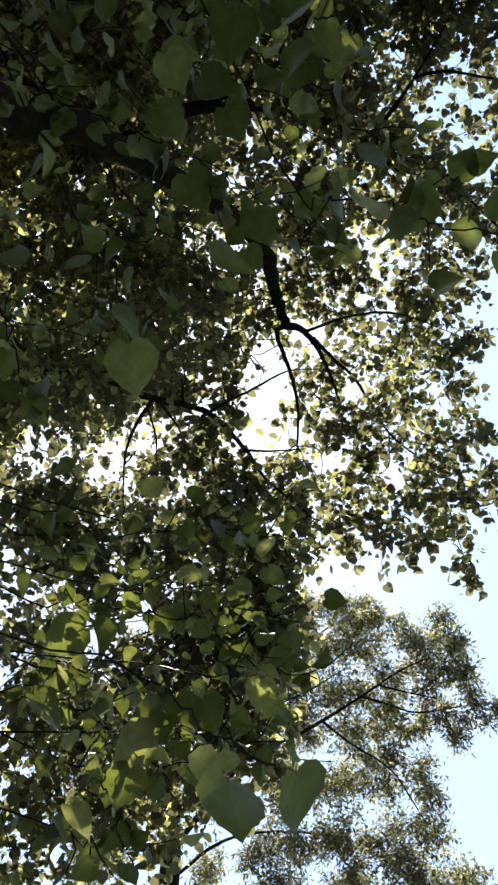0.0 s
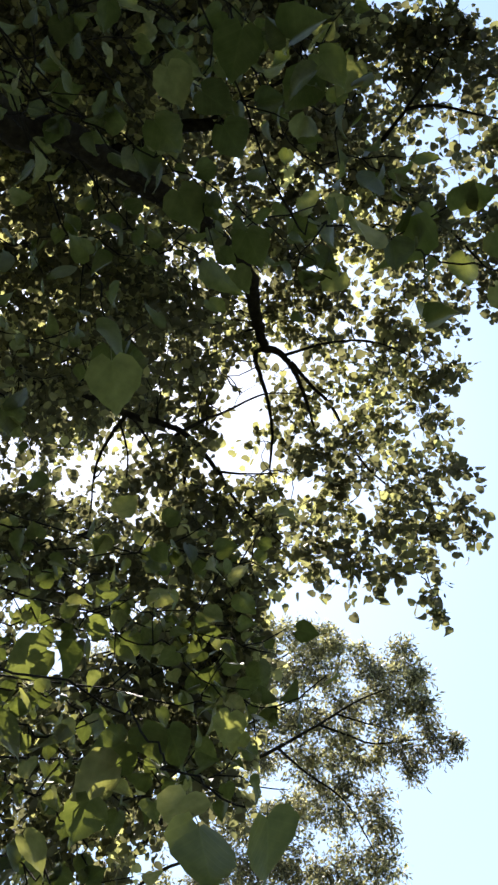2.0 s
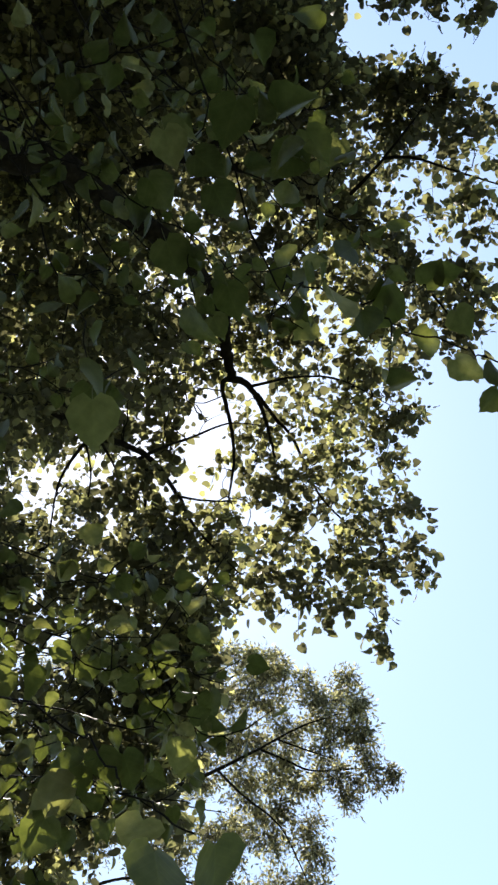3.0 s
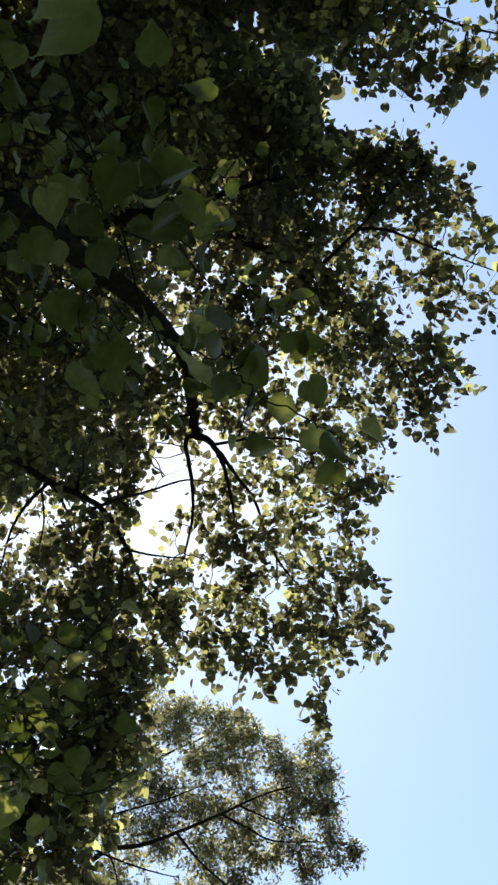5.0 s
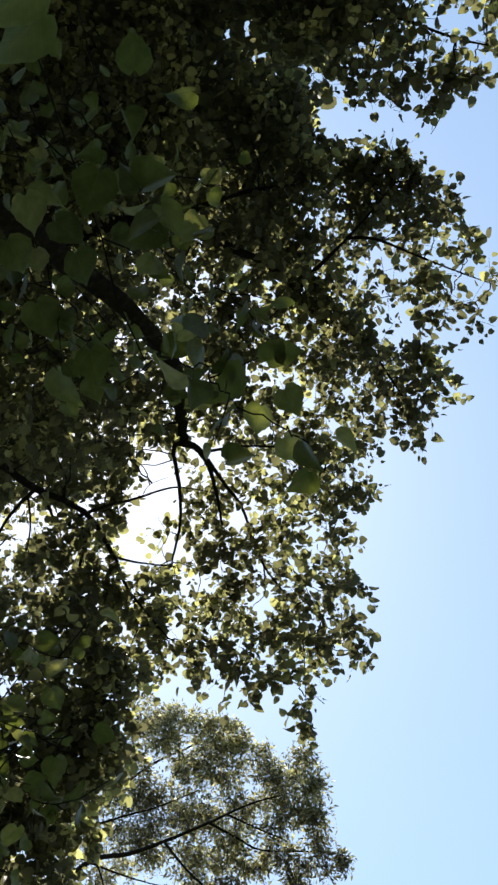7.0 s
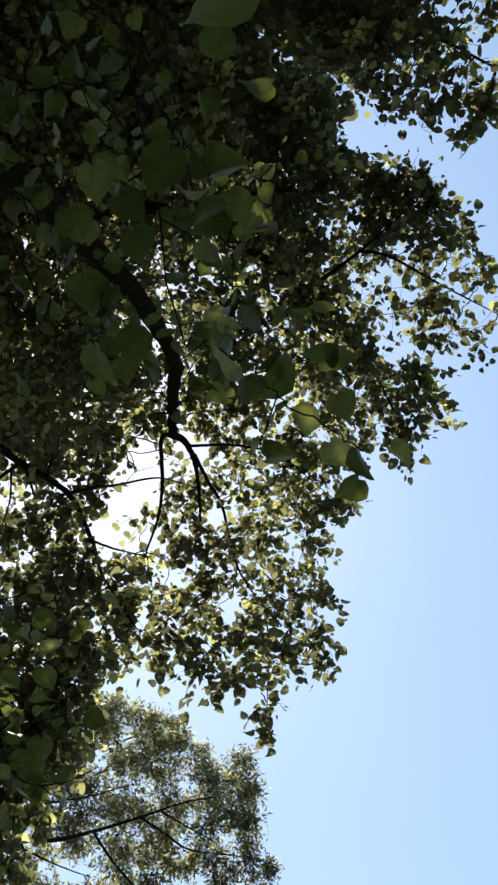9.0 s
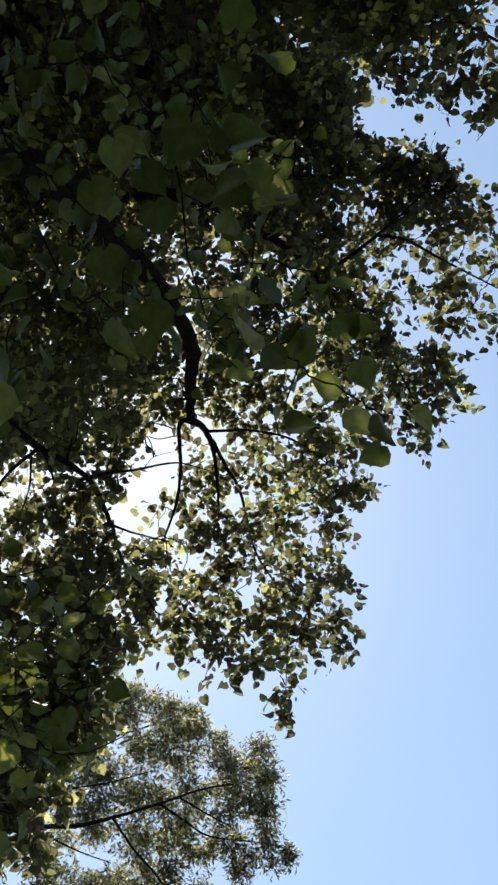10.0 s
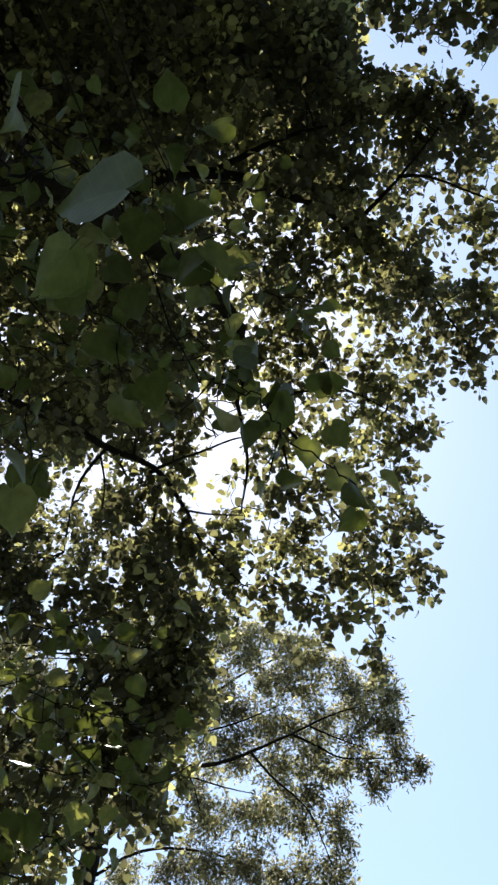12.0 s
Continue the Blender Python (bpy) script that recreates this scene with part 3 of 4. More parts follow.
# fuller boughs under the cleft, round the low limb and at the foot of the crown
bough((1.04, 1.22, 8.03), 0.13, 150)
bough((1.26, 1.14, 8.02), 0.15, 170)
bough((1.43, 1.09, 8.01), 0.09, 70)
bough((1.52, 1.24, 7.97), 0.14, 160)
bough((1.73, 1.29, 7.92), 0.12, 120)
bough((1.23, 1.37, 7.98), 0.16, 200)
bough((0.82, 1.30, 8.03), 0.16, 200)
bough((0.54, 1.12, 8.07), 0.16, 220)
bough((0.27, 0.95, 8.09), 0.16, 220)
bough((-0.15, 2.77, 6.25), 0.14, 55)
bough((-0.31, 2.62, 6.31), 0.15, 65)
bough((-0.48, 2.80, 6.18), 0.15, 60)
bough((-0.66, 2.66, 6.22), 0.15, 65)
bough((-0.07, 2.56, 6.37), 0.10, 35)
bough((-0.12, 3.38, 5.54), 0.15, 114)
bough((0.03, 3.53, 5.44), 0.15, 114)
bough((-0.17, 3.55, 5.39), 0.15, 108)
bough((0.13, 3.67, 5.32), 0.13, 90)
bough((-0.27, 3.29, 5.59), 0.10, 54)
bough((0.11, 3.78, 5.21), 0.13, 150)
bough((0.18, 3.95, 5.03), 0.12, 140)
bough((0.01, 3.92, 5.05), 0.13, 160)
bough((0.06, 4.12, 4.83), 0.14, 170)
bough((-0.02, 4.24, 4.67), 0.13, 150)
bough((0.19, 3.64, 5.34), 0.11, 110)
bough((0.27, 3.84, 5.15), 0.08, 60)
bough((-0.21, 4.21, 4.68), 0.13, 140)
bough((-0.45, 4.03, 4.84), 0.15, 160)
bough((-0.17, 4.03, 4.90), 0.13, 150)
bough((0.96, 2.02, 7.52), 0.14, 140)
bough((1.14, 2.13, 7.47), 0.14, 130)
bough((1.32, 2.24, 7.40), 0.12, 100)
bough((0.81, 1.90, 7.57), 0.12, 110)
bough((0.12, 1.37, 8.83), 0.28, 330)
bough((0.53, 1.64, 8.78), 0.28, 330)
bough((0.73, 1.27, 8.85), 0.25, 300)
bough((0.31, 1.93, 8.71), 0.23, 260)
bough((0.78, 1.98, 8.69), 0.23, 230)
bough((-0.25, 3.27, 6.11), 0.12, 90)
bough((-0.41, 3.38, 6.00), 0.12, 80)
bough((-0.00, 3.53, 5.95), 0.11, 90)
bough((-0.15, 3.23, 6.62), 0.13, 45)
bough((-0.21, 3.41, 6.50), 0.11, 45)
bough((-0.12, 3.03, 6.74), 0.08, 50)
bough((-1.17, 2.66, 5.93), 0.10, 60)
bough((-0.99, 2.74, 5.93), 0.10, 60)
bough((-0.82, 2.79, 5.94), 0.10, 50)
# the closed mass of the crown overhead and behind
spots_rng = np.random.default_rng(11)
for i in range(12):
    for j in range(16):
        x, y = -4.4 + 0.58 * i + spots_rng.uniform(-.2, .2), -4.2 + 0.58 * j + spots_rng.uniform(-.2, .2)
        z = 8.3 + 0.25 * min(0.0, x + 1.5) - 0.5 * max(0.0, y - 2.4) + spots_rng.uniform(-.8, .8)
        if x < 0.5 + max(0.0, -y) * 1.2 and not (x > -0.75 and y > 2.45):
            bough((x, y, z), 0.5, 540 if y < 2.3 else 320, stem=False, fullness=1.0, size=0.05)
            # two higher layers of oversized leaves, added to block sun from those below
            bough((x, y, z + 1.5), 0.6, 100 if y > (2.3 if x < -0.5 else 1.6) else 290, stem=False, fullness=0.92, size=0.12, step=0.06)
            bough((x, y, z + 2.7), 0.6, 90 if y > 2.5 else 280, stem=False, fullness=0.92, size=0.12, step=0.06)
# boughs added on the sunny side to keep the low branches in shade
bough((-0.90, 3.83, 8.0), 0.3, 150, stem=False)
bough((-0.55, 2.95, 7.8), 0.35, 230, stem=False)
bough((-1.08, 4.48, 9.2), 0.4, 160, stem=False)
bough((-0.6, 3.5, 9.3), 0.5, 160, stem=False)
# its skirt, added out of view behind the camera to hold back side light
for k in range(150):
    a, h = radians(spots_rng.uniform(100, 372)), spots_rng.uniform(2.6, 7.5)
    r = 5.6 + spots_rng.uniform(-0.7, 0.7) - 0.22 * abs(h - 5)
    bough((-2.0 + r * math.cos(a), -1.6 + r * math.sin(a), h), 0.7, 110, stem=False, fullness=1.0, size=0.13, step=0.06)
part("crown", crown.mesh("crown", crown_leaf), linden, "dense crown of heart-shaped green leaves, bright where the sun comes through", "stuff")
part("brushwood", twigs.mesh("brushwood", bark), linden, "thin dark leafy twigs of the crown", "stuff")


# ---- its low branches, near the camera, with leaves that can be told apart ----
def big_leaf_mesh(fold, curl, bend):
    """A heart-shaped linden leaf with a toothed rim, a raised rib and a stalk; one long."""
    shape = ((0, .14), (.06, .33), (.15, .45), (.26, .5), (.38, .485), (.5, .43), (.62, .345), (.74, .24), (.85, .135), (.94, .05), (1.03, 0))
    rows, verts, faces = len(shape), [], []
    for i, (u, wide) in enumerate(shape):
        tooth = 0.025 if i % 2 else -0.01
        for s in (-1, -0.5, 0, 0.5, 1):
            x = s * (wide + (tooth if abs(s) == 1 and 0 < i < rows - 1 else 0))
            back = 0.15 * abs(s) * max(0.0, 1 - u * 2.2) ** 2
            z = fold * abs(x) - curl * u * u + bend * math.sin(3.0 * u + s * 1.3) * abs(s)
            verts.append((x, u - back, z))
    for i in range(rows - 1):
        for k in range(4):
            a = i * 5 + k
            faces.append((a, a + 1, a + 6, a + 5))
    b0 = len(verts)
    for y, z in ((0.02, -0.005), (-0.14, 0.02), (-0.3, 0.09)):
        verts += [(-.008, y, z), (.008, y, z), (0, y, z - 0.014)]
    for i in range(2):
        for s in range(3):
            t = (s + 1) % 3
            faces.append((b0 + 3 * i + s, b0 + 3 * i + t, b0 + 3 * i + 3 + t, b0 + 3 * i + 3 + s))
    return mesh_from("leaf", verts, faces, near_leaf_shade, True)


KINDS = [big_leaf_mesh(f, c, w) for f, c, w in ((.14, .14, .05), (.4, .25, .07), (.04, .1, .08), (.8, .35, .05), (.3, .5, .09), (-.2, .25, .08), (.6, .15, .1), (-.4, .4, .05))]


def set_leaf(branch, base, tip, turn=0.0, kind=0, grow=0.9):
    """One leaf from base to tip; turn tips its blade about its rib."""
    base, tip = Vector(base), Vector(tip)
    y = (tip - base).normalized()
    x = y.cross(Vector((0, 0.35, 0.94))).normalized()
    z = x.cross(y)
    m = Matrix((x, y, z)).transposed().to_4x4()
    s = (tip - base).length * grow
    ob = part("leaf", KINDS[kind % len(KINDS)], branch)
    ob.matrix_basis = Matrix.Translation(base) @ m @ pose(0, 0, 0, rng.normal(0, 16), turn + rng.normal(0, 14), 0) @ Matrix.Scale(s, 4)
    return ob


def low_branch(points, r0, leaves=10, size=0.1, sub=2, first=0.1, last=1.0):
    """A thin branch with side twigs and leaves along it."""
    global rng
    rng = np.random.default_rng([int(1000 + 100 * v) for v in points[-1]])
    line = smooth_line(points, 6, 0.009)
    w = Wood()
    w.tube(line, r0, 0.002, 6)
    spots = []
    for k in range(leaves):
        u = first + (last - first) * k / max(1, leaves - 1)
        i = min(len(line) - 2, int(u * (len(line) - 1)))
        way = unit(line[i + 1] - line[i])
        side = unit(np.cross(way, (0, 0.35, 0.94))) * (1 if k % 2 else -1)
        foot = line[i]
        if sub and k % 3 == 1:
            end = foot + (side * 0.8 + way * 0.6 + rng.normal(0, 0.2, 3)) * size * sub * 0.9
            w.tube(np.array([foot, (foot + end) / 2 + rng.normal(0, 0.01, 3), end]), 0.0025, 0.0015, 4)
            spots += [(end, unit(end - foot)), ((foot + end) / 2, unit(way - side))]
        spots.append((foot, unit(side + way * 0.5)))
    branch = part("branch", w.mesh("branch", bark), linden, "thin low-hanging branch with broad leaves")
    for foot, way in spots:
        way = unit(way + rng.normal(0, 0.5, 3) - np.array((0, 0, 0.35)))
        s = size * rng.uniform(0.45, 1.05)
        b0 = foot + way * s * 0.42
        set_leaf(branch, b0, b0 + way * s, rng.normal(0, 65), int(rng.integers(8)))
    return branch


low_branch([(-1.7, -0.3, 3.6), (-0.706, 0.779, 4.044), (-0.488, 0.804, 3.988), (-0.295, 0.880, 3.951), (-0.076, 0.956, 3.899), (0.128, 1.079, 3.811)], 0.0035, 20, 0.08)
low_branch([(-1.6, -0.3, 3.7), (-0.595, 0.667, 3.780), (-0.418, 0.579, 3.735), (-0.317, 0.525, 3.762), (-0.118, 0.446, 3.796)], 0.0035, 18, 0.08)
upper = low_branch([(-1.2, -0.5, 3.9), (-0.289, 0.480, 4.077), (-0.018, 0.623, 3.980), (0.132, 0.721, 3.861), (0.272, 0.747, 3.746), (0.352, 0.706, 3.747)], 0.0035, 12, 0.09)
set_leaf(upper, (0.172, 0.589, 3.770), (0.264, 0.501, 3.768), 62, 3)
set_leaf(upper, (0.235, 0.602, 3.670), (0.309, 0.694, 3.650), 45, 0, 0.85)
set_leaf(upper, (0.226, 0.637, 3.659), (0.140, 0.684, 3.635), -50, 4, 0.8)
set_leaf(upper, (0.160, 0.586, 3.769), (0.087, 0.540, 3.769), 40, 1)
set_leaf(upper, (0.084, 0.430, 3.893), (0.132, 0.502, 3.887), 50, 3)
set_leaf(upper, (0.088, 0.329, 3.960), (0.068, 0.218, 3.969), 10, 2)
set_leaf(upper, (0.249, 0.358, 3.975), (0.164, 0.404, 3.959), 55, 1)
set_leaf(upper, (0.055, 0.566, 3.758), (0.029, 0.696, 3.719), 0, 0)
set_leaf(upper, (-0.128, 0.675, 3.798), (-0.030, 0.692, 3.815), 60, 4)
set_leaf(upper, (-0.119, 0.650, 3.699), (-0.068, 0.749, 3.682), 20, 0)
set_leaf(upper, (-0.036, 0.703, 3.704), (0.050, 0.768, 3.701), 35, 2)
set_leaf(upper, (-0.147, 0.764, 3.658), (-0.072, 0.847, 3.648), -20, 4)
set_leaf(upper, (0.016, 0.789, 3.741), (0.092, 0.874, 3.725), 15, 0)
set_leaf(upper, (0.224, 0.657, 3.731), (0.161, 0.757, 3.711), 10, 2)
set_leaf(upper, (0.326, 0.627, 3.729), (0.286, 0.714, 3.715), 25, 0)
side = low_branch([(-0.6, -0.6, 3.9), (0.138, 0.924, 3.809), (0.283, 0.996, 3.673), (0.414, 0.987, 3.554), (0.480, 0.984, 3.436), (0.604, 0.949, 3.235), (0.685, 0.923, 3.130)], 0.003, 11, 0.08, last=0.72)
set_leaf(side, (0.669, 0.923, 3.131), (0.747, 0.978, 3.094), -50, 1, 0.72)
set_leaf(side, (0.639, 1.004, 3.295), (0.727, 1.063, 3.256), -30, 4, 0.72)
set_leaf(side, (0.693, 0.977, 3.100), (0.653, 1.049, 3.064), 45, 3, 0.75)
set_leaf(side, (0.740, 0.897, 3.136), (0.813, 0.909, 3.119), 60, 1)
set_leaf(side, (0.618, 0.889, 3.318), (0.670, 0.947, 3.287), 10, 2)
set_leaf(side, (0.573, 0.955, 3.345), (0.561, 1.032, 3.307), -15, 4)
set_leaf(side, (0.516, 1.131, 3.369), (0.586, 1.081, 3.394), 50, 1)
set_leaf(side, (0.389, 0.863, 3.599), (0.334, 0.929, 3.570), 15, 0)
set_leaf(side, (0.472, 0.928, 3.522), (0.391, 1.076, 3.507), 75, 3)
set_leaf(side, (0.571, 0.893, 3.481), (0.601, 0.820, 3.509), 30, 2)
set_leaf(side, (0.383, 0.903, 3.332), (0.285, 0.917, 3.315), 68, 6)
set_leaf(side, (0.399, 0.919, 3.323), (0.432, 0.983, 3.280), 60, 3)
inner = low_branch([(-0.9, -0.4, 3.8), (-0.478, 1.053, 4.026), (-0.386, 1.239, 3.977), (-0.293, 1.324, 3.735), (-0.221, 1.346, 3.509)], 0.0035, 9, 0.09)
set_leaf(inner, (-0.234, 1.272, 3.385), (-0.208, 1.405, 3.314), 10, 2)
set_leaf(inner, (-0.262, 1.335, 3.576), (-0.230, 1.471, 3.506), 10, 0)
set_leaf(inner, (-0.286, 1.247, 3.502), (-0.165, 1.309, 3.489), 65, 1)
set_leaf(inner, (-0.339, 1.147, 3.757), (-0.404, 1.099, 3.763), 50, 4)
set_leaf(inner, (-0.279, 1.166, 3.760), (-0.349, 1.182, 3.742), -40, 3)
centre = low_branch([(-1.0, -0.2, 3.8), (-0.299, 1.167, 4.125), (-0.110, 1.249, 4.115), (0.050, 1.207, 3.923)], 0.0035, 7, 0.09)
set_leaf(centre, (0.084, 1.057, 3.725), (0.131, 1.154, 3.687), 0, 0)
set_leaf(centre, (-0.101, 0.992, 3.844), (-0.043, 1.108, 3.808), 10, 2)
set_leaf(centre, (-0.013, 1.167, 3.787), (0.047, 1.269, 3.746), -20, 4)
set_leaf(centre, (-0.211, 0.915, 3.961), (-0.163, 1.005, 3.940), 25, 1)
low_branch([(-1.6, 0.2, 3.3), (-0.702, 1.171, 3.590), (-0.544, 1.324, 3.451), (-0.515, 1.476, 3.371)], 0.0035, 14, 0.085)
low_branch([(-1.7, 0.6, 2.9), (-0.753, 1.972, 3.575), (-0.501, 2.020, 3.483), (-0.234, 2.119, 3.452), (-0.063, 2.175, 3.419), (0.075, 2.235, 3.365)], 0.003, 30, 0.064)
middle = low_branch([(-1.7, 0.6, 2.9), (-0.687, 1.998, 3.304), (-0.454, 1.986, 3.252), (-0.270, 2.049, 3.235), (-0.082, 2.081, 3.229), (0.078, 2.177, 3.136)], 0.003, 28, 0.064)
set_leaf(middle, (-0.359, 1.839, 2.975), (-0.466, 1.866, 2.915), 25, 0)
set_leaf(middle, (-0.335, 1.837, 2.983), (-0.340, 1.908, 2.908), 40, 3)
set_leaf(middle, (-0.330, 1.833, 3.130), (-0.273, 1.847, 3.129), 20, 1)
set_leaf(middle, (-0.276, 1.872, 3.105), (-0.210, 1.904, 3.086), 10, 0)
set_leaf(middle, (-0.484, 1.750, 3.162), (-0.434, 1.784, 3.148), 15, 2)
set_leaf(middle, (-0.381, 1.747, 3.194), (-0.324, 1.767, 3.190), 45, 4)
set_leaf(middle, (-0.058, 1.934, 3.075), (-0.107, 1.957, 3.047), 20, 0)
lower = low_branch([(-1.7, 0.6, 2.6), (-0.592, 1.924, 2.979), (-0.431, 1.969, 2.988), (-0.290, 2.023, 2.967), (-0.150, 2.019, 2.844), (-0.038, 2.072, 2.790)], 0.003, 26, 0.066)
set_leaf(lower, (-0.165, 1.915, 2.705), (-0.285, 1.938, 2.649), 15, 0)
set_leaf(lower, (-0.148, 1.885, 2.746), (-0.267, 1.904, 2.698), 50, 1)
set_leaf(lower, (-0.111, 1.869, 2.771), (-0.079, 1.937, 2.691), 30, 2)
set_leaf(lower, (0.086, 1.887, 2.840), (0.072, 1.942, 2.775), 35, 0)
set_leaf(lower, (-0.293, 1.880, 2.798), (-0.301, 1.948, 2.714), 62, 4)
set_leaf(lower, (-0.442, 1.859, 2.777), (-0.371, 1.935, 2.710), 20, 0)
set_leaf(lower, (-0.054, 1.910, 2.806), (-0.005, 1.970, 2.736), 5, 5)
foot = low_branch([(-1.5, 0.7, 2.3), (-0.547, 1.984, 2.772), (-0.418, 2.037, 2.754), (-0.255, 2.036, 2.636), (-0.206, 2.123, 2.517)], 0.003, 14, 0.07)
set_leaf(foot, (-0.342, 1.981, 2.570), (-0.287, 2.038, 2.502), 15, 0)
set_leaf(foot, (-0.206, 1.914, 2.615), (-0.235, 1.970, 2.530), 30, 2)
low_branch([(-1.4, 0.8, 2.2), (-0.527, 2.089, 2.639), (-0.403, 2.126, 2.638), (-0.304, 2.099, 2.526)], 0.003, 14, 0.07)
low_branch([(-1.60, -0.60, 3.50), (-0.75, 0.65, 4.26), (-0.45, 0.69, 4.22), (-0.11, 0.66, 4.27)], 0.003, 16, 0.075, 2, first=0.3)
low_branch([(-1.70, -0.10, 3.40), (-0.81, 1.21, 4.21), (-0.51, 1.26, 4.16), (-0.25, 1.20, 4.11)], 0.003, 14, 0.075, 2, first=0.3)
low_branch([(-1.70, 0.20, 3.20), (-0.85, 1.51, 4.18), (-0.57, 1.59, 4.11), (-0.30, 1.62, 4.02)], 0.003, 13, 0.075, 2, first=0.3)
low_branch([(-1.00, -0.80, 3.80), (-0.25, 0.78, 4.34), (0.03, 0.71, 4.47), (0.35, 0.70, 4.46)], 0.003, 14, 0.075, 2, first=0.3)
low_branch([(-1.20, -0.30, 3.60), (-0.27, 1.04, 4.16), (-0.02, 1.14, 4.05), (0.13, 1.24, 3.90)], 0.003, 12, 0.08, 2, first=0.3)
low_branch([(-0.50, -0.80, 3.90), (0.14, 0.90, 4.43), (0.43, 1.00, 4.28), (0.60, 1.10, 4.23)], 0.003, 13, 0.075, 2, first=0.3)
low_branch([(-1.60, 0.60, 2.60), (-0.62, 1.68, 3.30), (-0.39, 1.78, 3.29), (-0.12, 1.83, 3.31)], 0.003, 8, 0.065, 2, first=0.3)
low_branch([(-1.50, 0.80, 2.10), (-0.51, 1.84, 2.77), (-0.32, 1.91, 2.76), (-0.13, 2.02, 2.66)], 0.003, 14, 0.062, 2, first=0.3)
low_branch([(-1.00, -1.20, 3.30), (-0.39, 0.33, 4.01), (-0.11, 0.47, 4.06), (0.14, 0.66, 4.06)], 0.003, 14, 0.08, 2, first=0.3)
low_branch([(-1.80, 0.90, 3.10), (-0.40, 1.99, 3.60), (-0.10, 2.05, 3.63), (0.18, 2.11, 3.62)], 0.003, 16, 0.085, 2, first=0.3)
low_branch([(-1.80, 1.00, 2.90), (-0.32, 2.09, 3.38), (-0.05, 2.16, 3.38), (0.20, 2.22, 3.37)], 0.003, 16, 0.085, 2, first=0.3)
low_branch([(-1.80, 1.20, 2.60), (-0.25, 2.18, 3.15), (0.04, 2.21, 3.19), (0.24, 2.25, 3.17)], 0.003, 15, 0.08, 2, first=0.3)
low_branch([(-1.60, 1.30, 2.30), (-0.18, 2.22, 2.95), (-0.02, 2.25, 2.96), (0.13, 2.27, 2.96)], 0.003, 10, 0.075, 2, first=0.3)
front = low_branch([(-1.0, -0.2, 3.7), (-0.074, 1.153, 4.403), (0.162, 1.274, 4.389), (0.375, 1.411, 4.288)], 0.003, 6, 0.08, 2, first=0.4)
set_leaf(front, (0.242, 1.256, 4.382), (0.346, 1.273, 4.338), 25, 0)
set_leaf(front, (0.366, 1.253, 4.390), (0.321, 1.332, 4.311), -35, 4)
set_leaf(front, (0.323, 1.347, 4.348), (0.399, 1.407, 4.280), 40, 2)
set_leaf(front, (0.406, 1.400, 4.327), (0.340, 1.451, 4.256), 15, 0)
set_leaf(front, (0.278, 1.400, 4.321), (0.356, 1.391, 4.286), -30, 6)
set_leaf(front, (0.264, 1.178, 4.414), (0.342, 1.227, 4.356), 50, 1)
tip = low_branch([(-1.2, 0.9, 2.3), (-0.261, 1.767, 2.803), (-0.078, 1.700, 2.608), (-0.003, 1.666, 2.500), (0.114, 1.623, 2.395)], 0.003, 0, 0.09)
set_leaf(tip, (0.019, 1.442, 2.280), (0.008, 1.457, 2.191), 25, 5, 0.9)
set_leaf(tip, (0.042, 1.373, 2.175), (0.050, 1.392, 2.059), -35, 2, 0.95)
set_leaf(tip, (0.148, 1.527, 2.305), (0.176, 1.546, 2.190), 15, 0, 1.0)
last = low_branch([(-1.4, -1.6, 2.6), (-0.6, -1.0, 2.5), (0.114, -0.089, 2.305), (0.173, -0.080, 2.267), (0.217, -0.077, 2.225)], 0.0022, 0, 0.075)
set_leaf(last, (0.329, -0.106, 2.088), (0.262, -0.119, 2.033), -32, 0, 0.9)
set_leaf(last, (0.214, 0.089, 2.380), (0.158, 0.151, 2.358), 30, 0)
set_leaf(last, (0.227, 0.044, 2.291), (0.174, 0.104, 2.270), 30, 0)
set_leaf(last, (0.157, -0.106, 2.324), (0.210, -0.097, 2.283), 50, 4)

# ---- the tree behind it, of finer leaf ----
far_tree = tagged(new("far_tree"), "tall slender-leaved tree behind the linden, pale in the sun", "tree")
LIMB_LINES = []
far_leaves, far_twigs = Leaves(LANCE, LANCE_FACES), Wood()
far_tree.location = (-1.45, 11.5, 0)


def far_clump(centre, radius, count):
    global rng
    rng = np.random.default_rng([int(1000 + 100 * v) for v in centre])
    tufts = 6
    for _ in range(tufts):
        at = np.array(centre) + unit(rng.normal(size=3)) * radius * rng.uniform(0.2, 0.95)
        clump(far_leaves, far_twigs, at, radius * rng.uniform(0.35, 0.6), 1.15 * count / tufts, size=0.056, droop=0.3, reach=0.3, step=0.017, spread=1.1)


limb(far_tree, "trunk", [(-1.45, 11.5, -0.2), (-1.4, 11.4, 2.5), (-1.3, 11.2, 5.0), (-1.20, 11.12, 8.23), (-1.25, 10.84, 8.99), (-1.23, 10.47, 9.96), (-1.17, 10.07, 11.14)], 0.2, 0.05, 12, "dark upright trunk", 0.02)
limb(far_tree, "limb", [(-1.21, 11.05, 8.33), (-0.51, 10.06, 8.45), (-0.05, 9.31, 8.47), (0.28, 8.86, 8.40), (0.65, 8.62, 8.35), (1.13, 8.42, 8.53), (1.58, 8.24, 8.65), (1.95, 8.05, 8.78)], 0.04, 0.006, 8, wobble=0.035)
limb(far_tree, "branch", [(1.11, 8.43, 8.52), (1.45, 8.45, 8.44), (1.74, 8.39, 8.30), (2.25, 8.24, 8.17), (2.63, 8.15, 8.15)], 0.016, 0.005, 6, wobble=0.035)
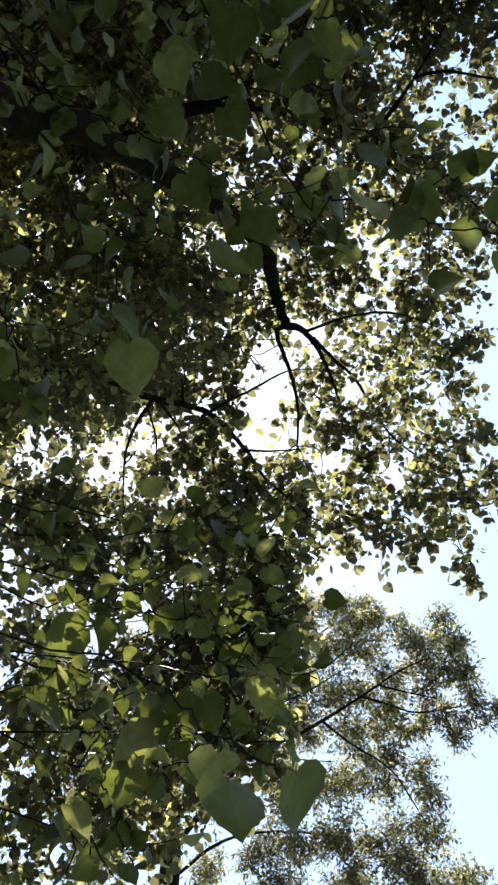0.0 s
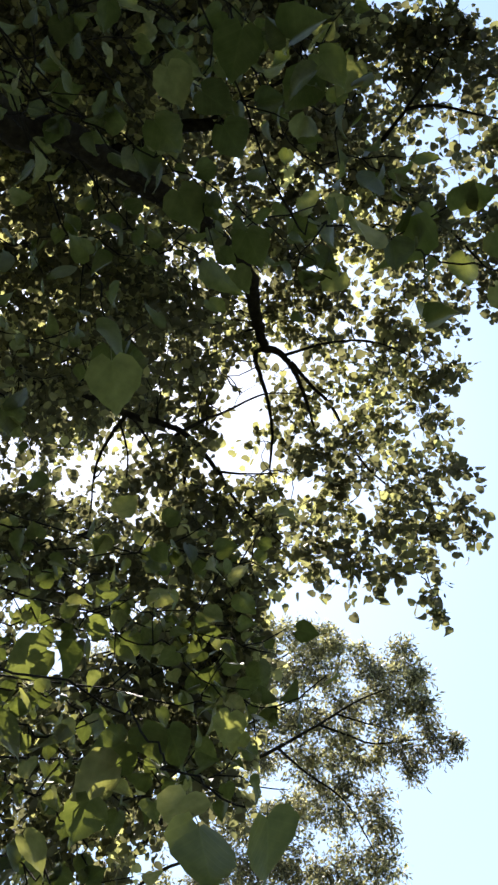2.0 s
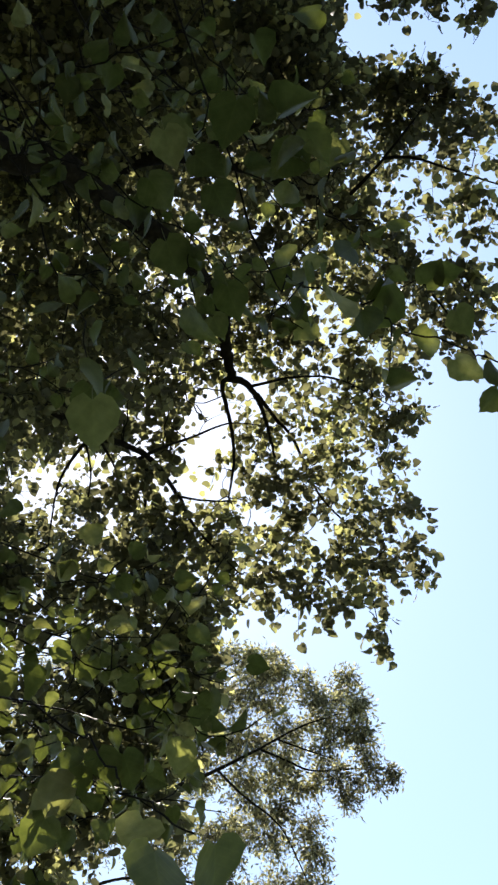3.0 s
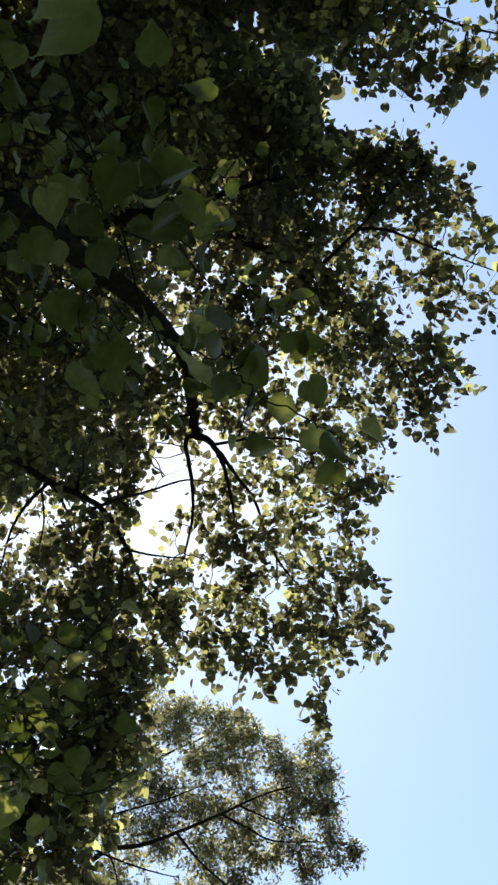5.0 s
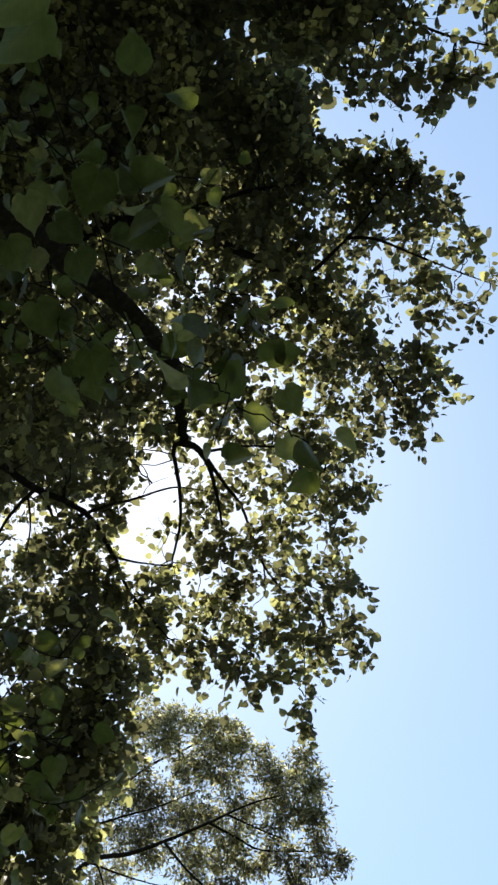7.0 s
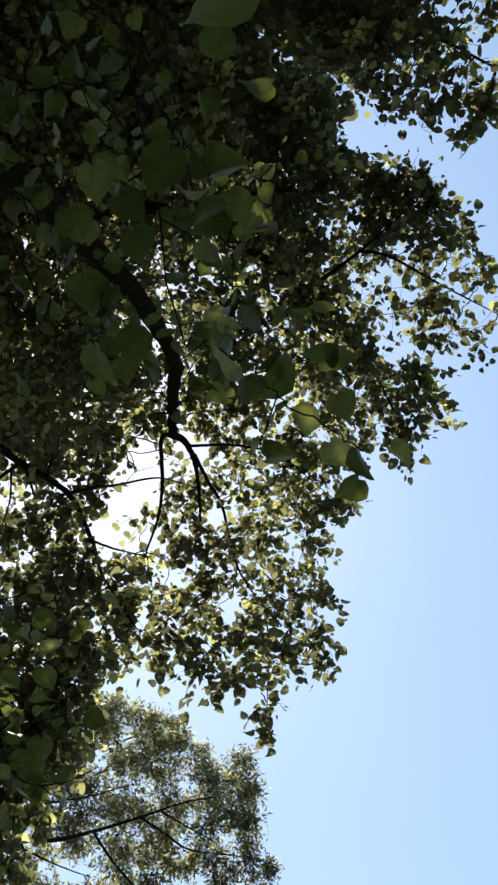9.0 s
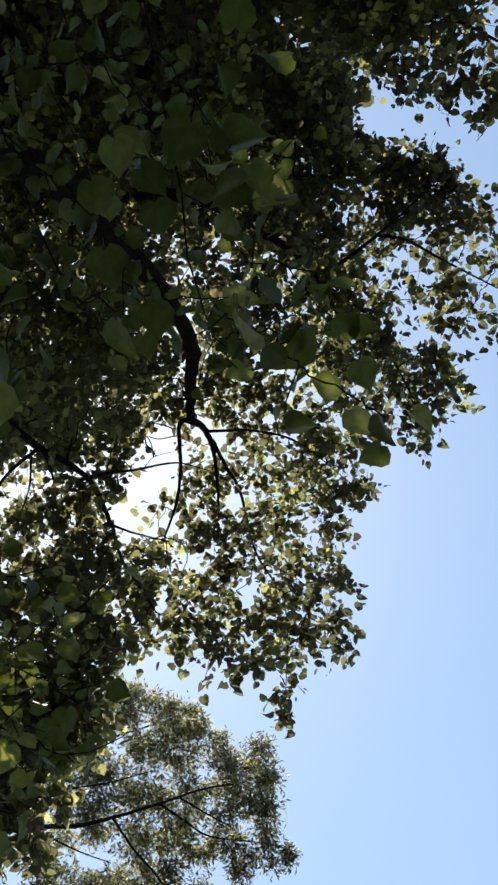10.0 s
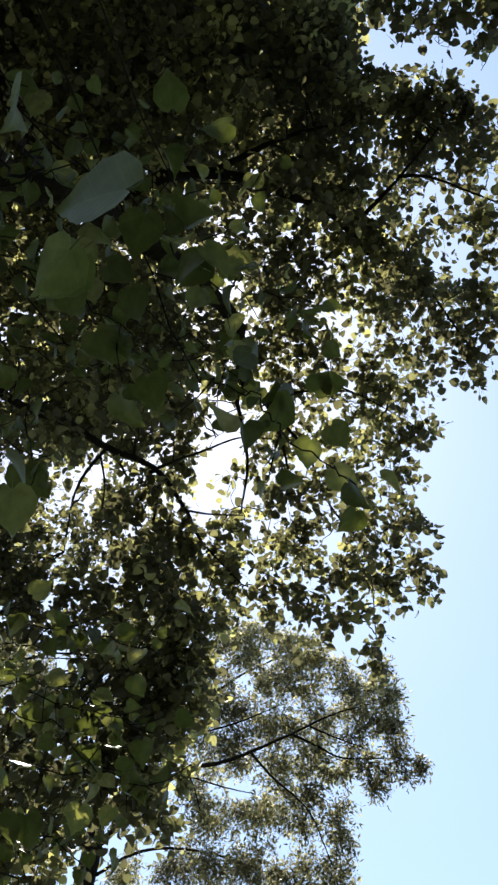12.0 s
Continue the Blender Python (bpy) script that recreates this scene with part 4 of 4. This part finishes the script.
limb(far_tree, "branch", [(0.65, 8.62, 8.35), (0.99, 8.58, 8.04), (1.34, 8.68, 7.69), (1.66, 8.85, 7.22)], 0.016, 0.006, 6, wobble=0.035)
limb(far_tree, "limb", [(-1.19, 11.22, 8.07), (-0.50, 10.51, 8.15), (0.30, 9.95, 7.93), (1.22, 9.69, 7.50)], 0.025, 0.008, 8, wobble=0.035)
limb(far_tree, "limb", [(-1.23, 10.96, 8.83), (-0.57, 10.10, 9.38), (0.20, 9.25, 9.77), (0.90, 8.74, 9.97)], 0.03, 0.01, 8, wobble=0.035)
limb(far_tree, "branch", [(-0.31, 8.41, 8.10), (0.10, 8.31, 8.24), (0.51, 8.19, 8.40), (0.92, 8.03, 8.57)], 0.016, 0.005, 6, wobble=0.02)
limb(far_tree, "branch", [(-0.33, 8.52, 7.95), (0.06, 8.59, 7.90), (0.44, 8.61, 7.88), (0.76, 8.65, 7.82)], 0.014, 0.005, 6, wobble=0.02)
limb(far_tree, "branch", [(-0.14, 8.45, 8.05), (0.07, 8.64, 7.83), (0.19, 8.80, 7.61)], 0.012, 0.005, 6, wobble=0.02)
limb(far_tree, "branch", [(1.26, 8.13, 8.42), (1.56, 8.17, 8.34), (1.91, 8.19, 8.26)], 0.013, 0.005, 6, wobble=0.02)
far_clump((1.08, 8.45, 9.68), 0.30, 971)
far_clump((0.89, 8.46, 9.97), 0.24, 731)
far_clump((0.26, 8.76, 10.27), 0.33, 1163)
far_clump((0.54, 8.53, 10.20), 0.22, 628)
far_clump((0.05, 9.11, 10.07), 0.37, 1387)
far_clump((0.61, 8.66, 9.79), 0.32, 1106)
far_clump((1.20, 8.10, 9.72), 0.12, 312)
far_clump((1.33, 8.19, 9.62), 0.17, 439)
far_clump((0.81, 8.65, 9.50), 0.35, 1268)
far_clump((1.63, 8.20, 9.27), 0.23, 680)
far_clump((2.05, 7.96, 9.13), 0.27, 837)
far_clump((1.86, 8.16, 8.97), 0.33, 1169)
far_clump((1.37, 8.45, 9.06), 0.41, 1602)
far_clump((2.19, 7.97, 8.80), 0.18, 499)
far_clump((2.22, 8.09, 8.50), 0.21, 589)
far_clump((2.37, 8.19, 8.20), 0.18, 487)
far_clump((2.54, 8.19, 8.13), 0.09, 224)
far_clump((1.82, 8.35, 8.48), 0.22, 647)
far_clump((2.08, 8.19, 8.59), 0.18, 499)
far_clump((1.66, 8.58, 8.24), 0.17, 454)
far_clump((1.47, 8.60, 8.57), 0.24, 719)
far_clump((1.19, 8.41, 9.28), 0.25, 747)
far_clump((2.04, 8.36, 8.26), 0.22, 639)
far_clump((2.07, 8.44, 7.99), 0.12, 289)
far_clump((0.92, 8.78, 8.91), 0.41, 1624)
far_clump((0.41, 9.09, 9.35), 0.43, 1740)
far_clump((0.48, 9.32, 8.78), 0.35, 1268)
far_clump((0.98, 9.02, 8.46), 0.34, 1201)
far_clump((1.40, 8.82, 8.32), 0.27, 837)
far_clump((1.56, 8.83, 7.95), 0.25, 757)
far_clump((1.21, 9.13, 7.95), 0.40, 1557)
far_clump((0.74, 9.49, 8.21), 0.42, 1647)
far_clump((1.71, 8.93, 7.61), 0.23, 692)
far_clump((1.80, 9.05, 7.23), 0.26, 794)
far_clump((1.42, 9.24, 7.41), 0.39, 1513)
far_clump((0.97, 9.65, 7.61), 0.41, 1602)
far_clump((0.49, 10.04, 7.79), 0.42, 1693)
far_clump((0.23, 10.07, 8.46), 0.44, 1787)
far_clump((-0.07, 9.95, 9.28), 0.53, 2434)
far_clump((-0.31, 9.79, 10.06), 0.54, 2565)
far_clump((-0.63, 10.63, 9.02), 0.47, 1983)
far_clump((-0.84, 10.42, 9.92), 0.64, 3395)
far_clump((-1.21, 9.95, 10.69), 0.73, 4278)
far_clump((-0.03, 10.59, 8.06), 0.44, 1836)
far_clump((-0.72, 10.98, 8.15), 0.31, 1020)
far_clump((-1.72, 10.96, 9.41), 0.65, 3483)
far_clump((-2.04, 10.44, 10.30), 0.74, 4390)
far_clump((-2.18, 11.29, 8.47), 0.56, 2700)
far_clump((-2.65, 10.92, 9.54), 0.74, 4390)
far_clump((-2.80, 10.19, 10.67), 0.84, 5429)
far_clump((2.05, 9.24, 6.86), 0.39, 1469)
far_clump((1.52, 9.54, 6.91), 0.46, 1942)
far_clump((0.85, 9.98, 7.09), 0.54, 2575)
far_clump((-0.01, 10.73, 7.45), 0.58, 2889)
far_clump((-1.02, 11.28, 7.61), 0.61, 3137)
far_clump((1.72, 9.72, 6.54), 0.53, 2424)
part("crown", far_leaves.mesh("far_crown", far_leaf), far_tree, "airy crown of narrow pale green leaves", "stuff")
part("brushwood", far_twigs.mesh("far_brushwood", bark), far_tree, "fine dark twigs of the far crown", "stuff")
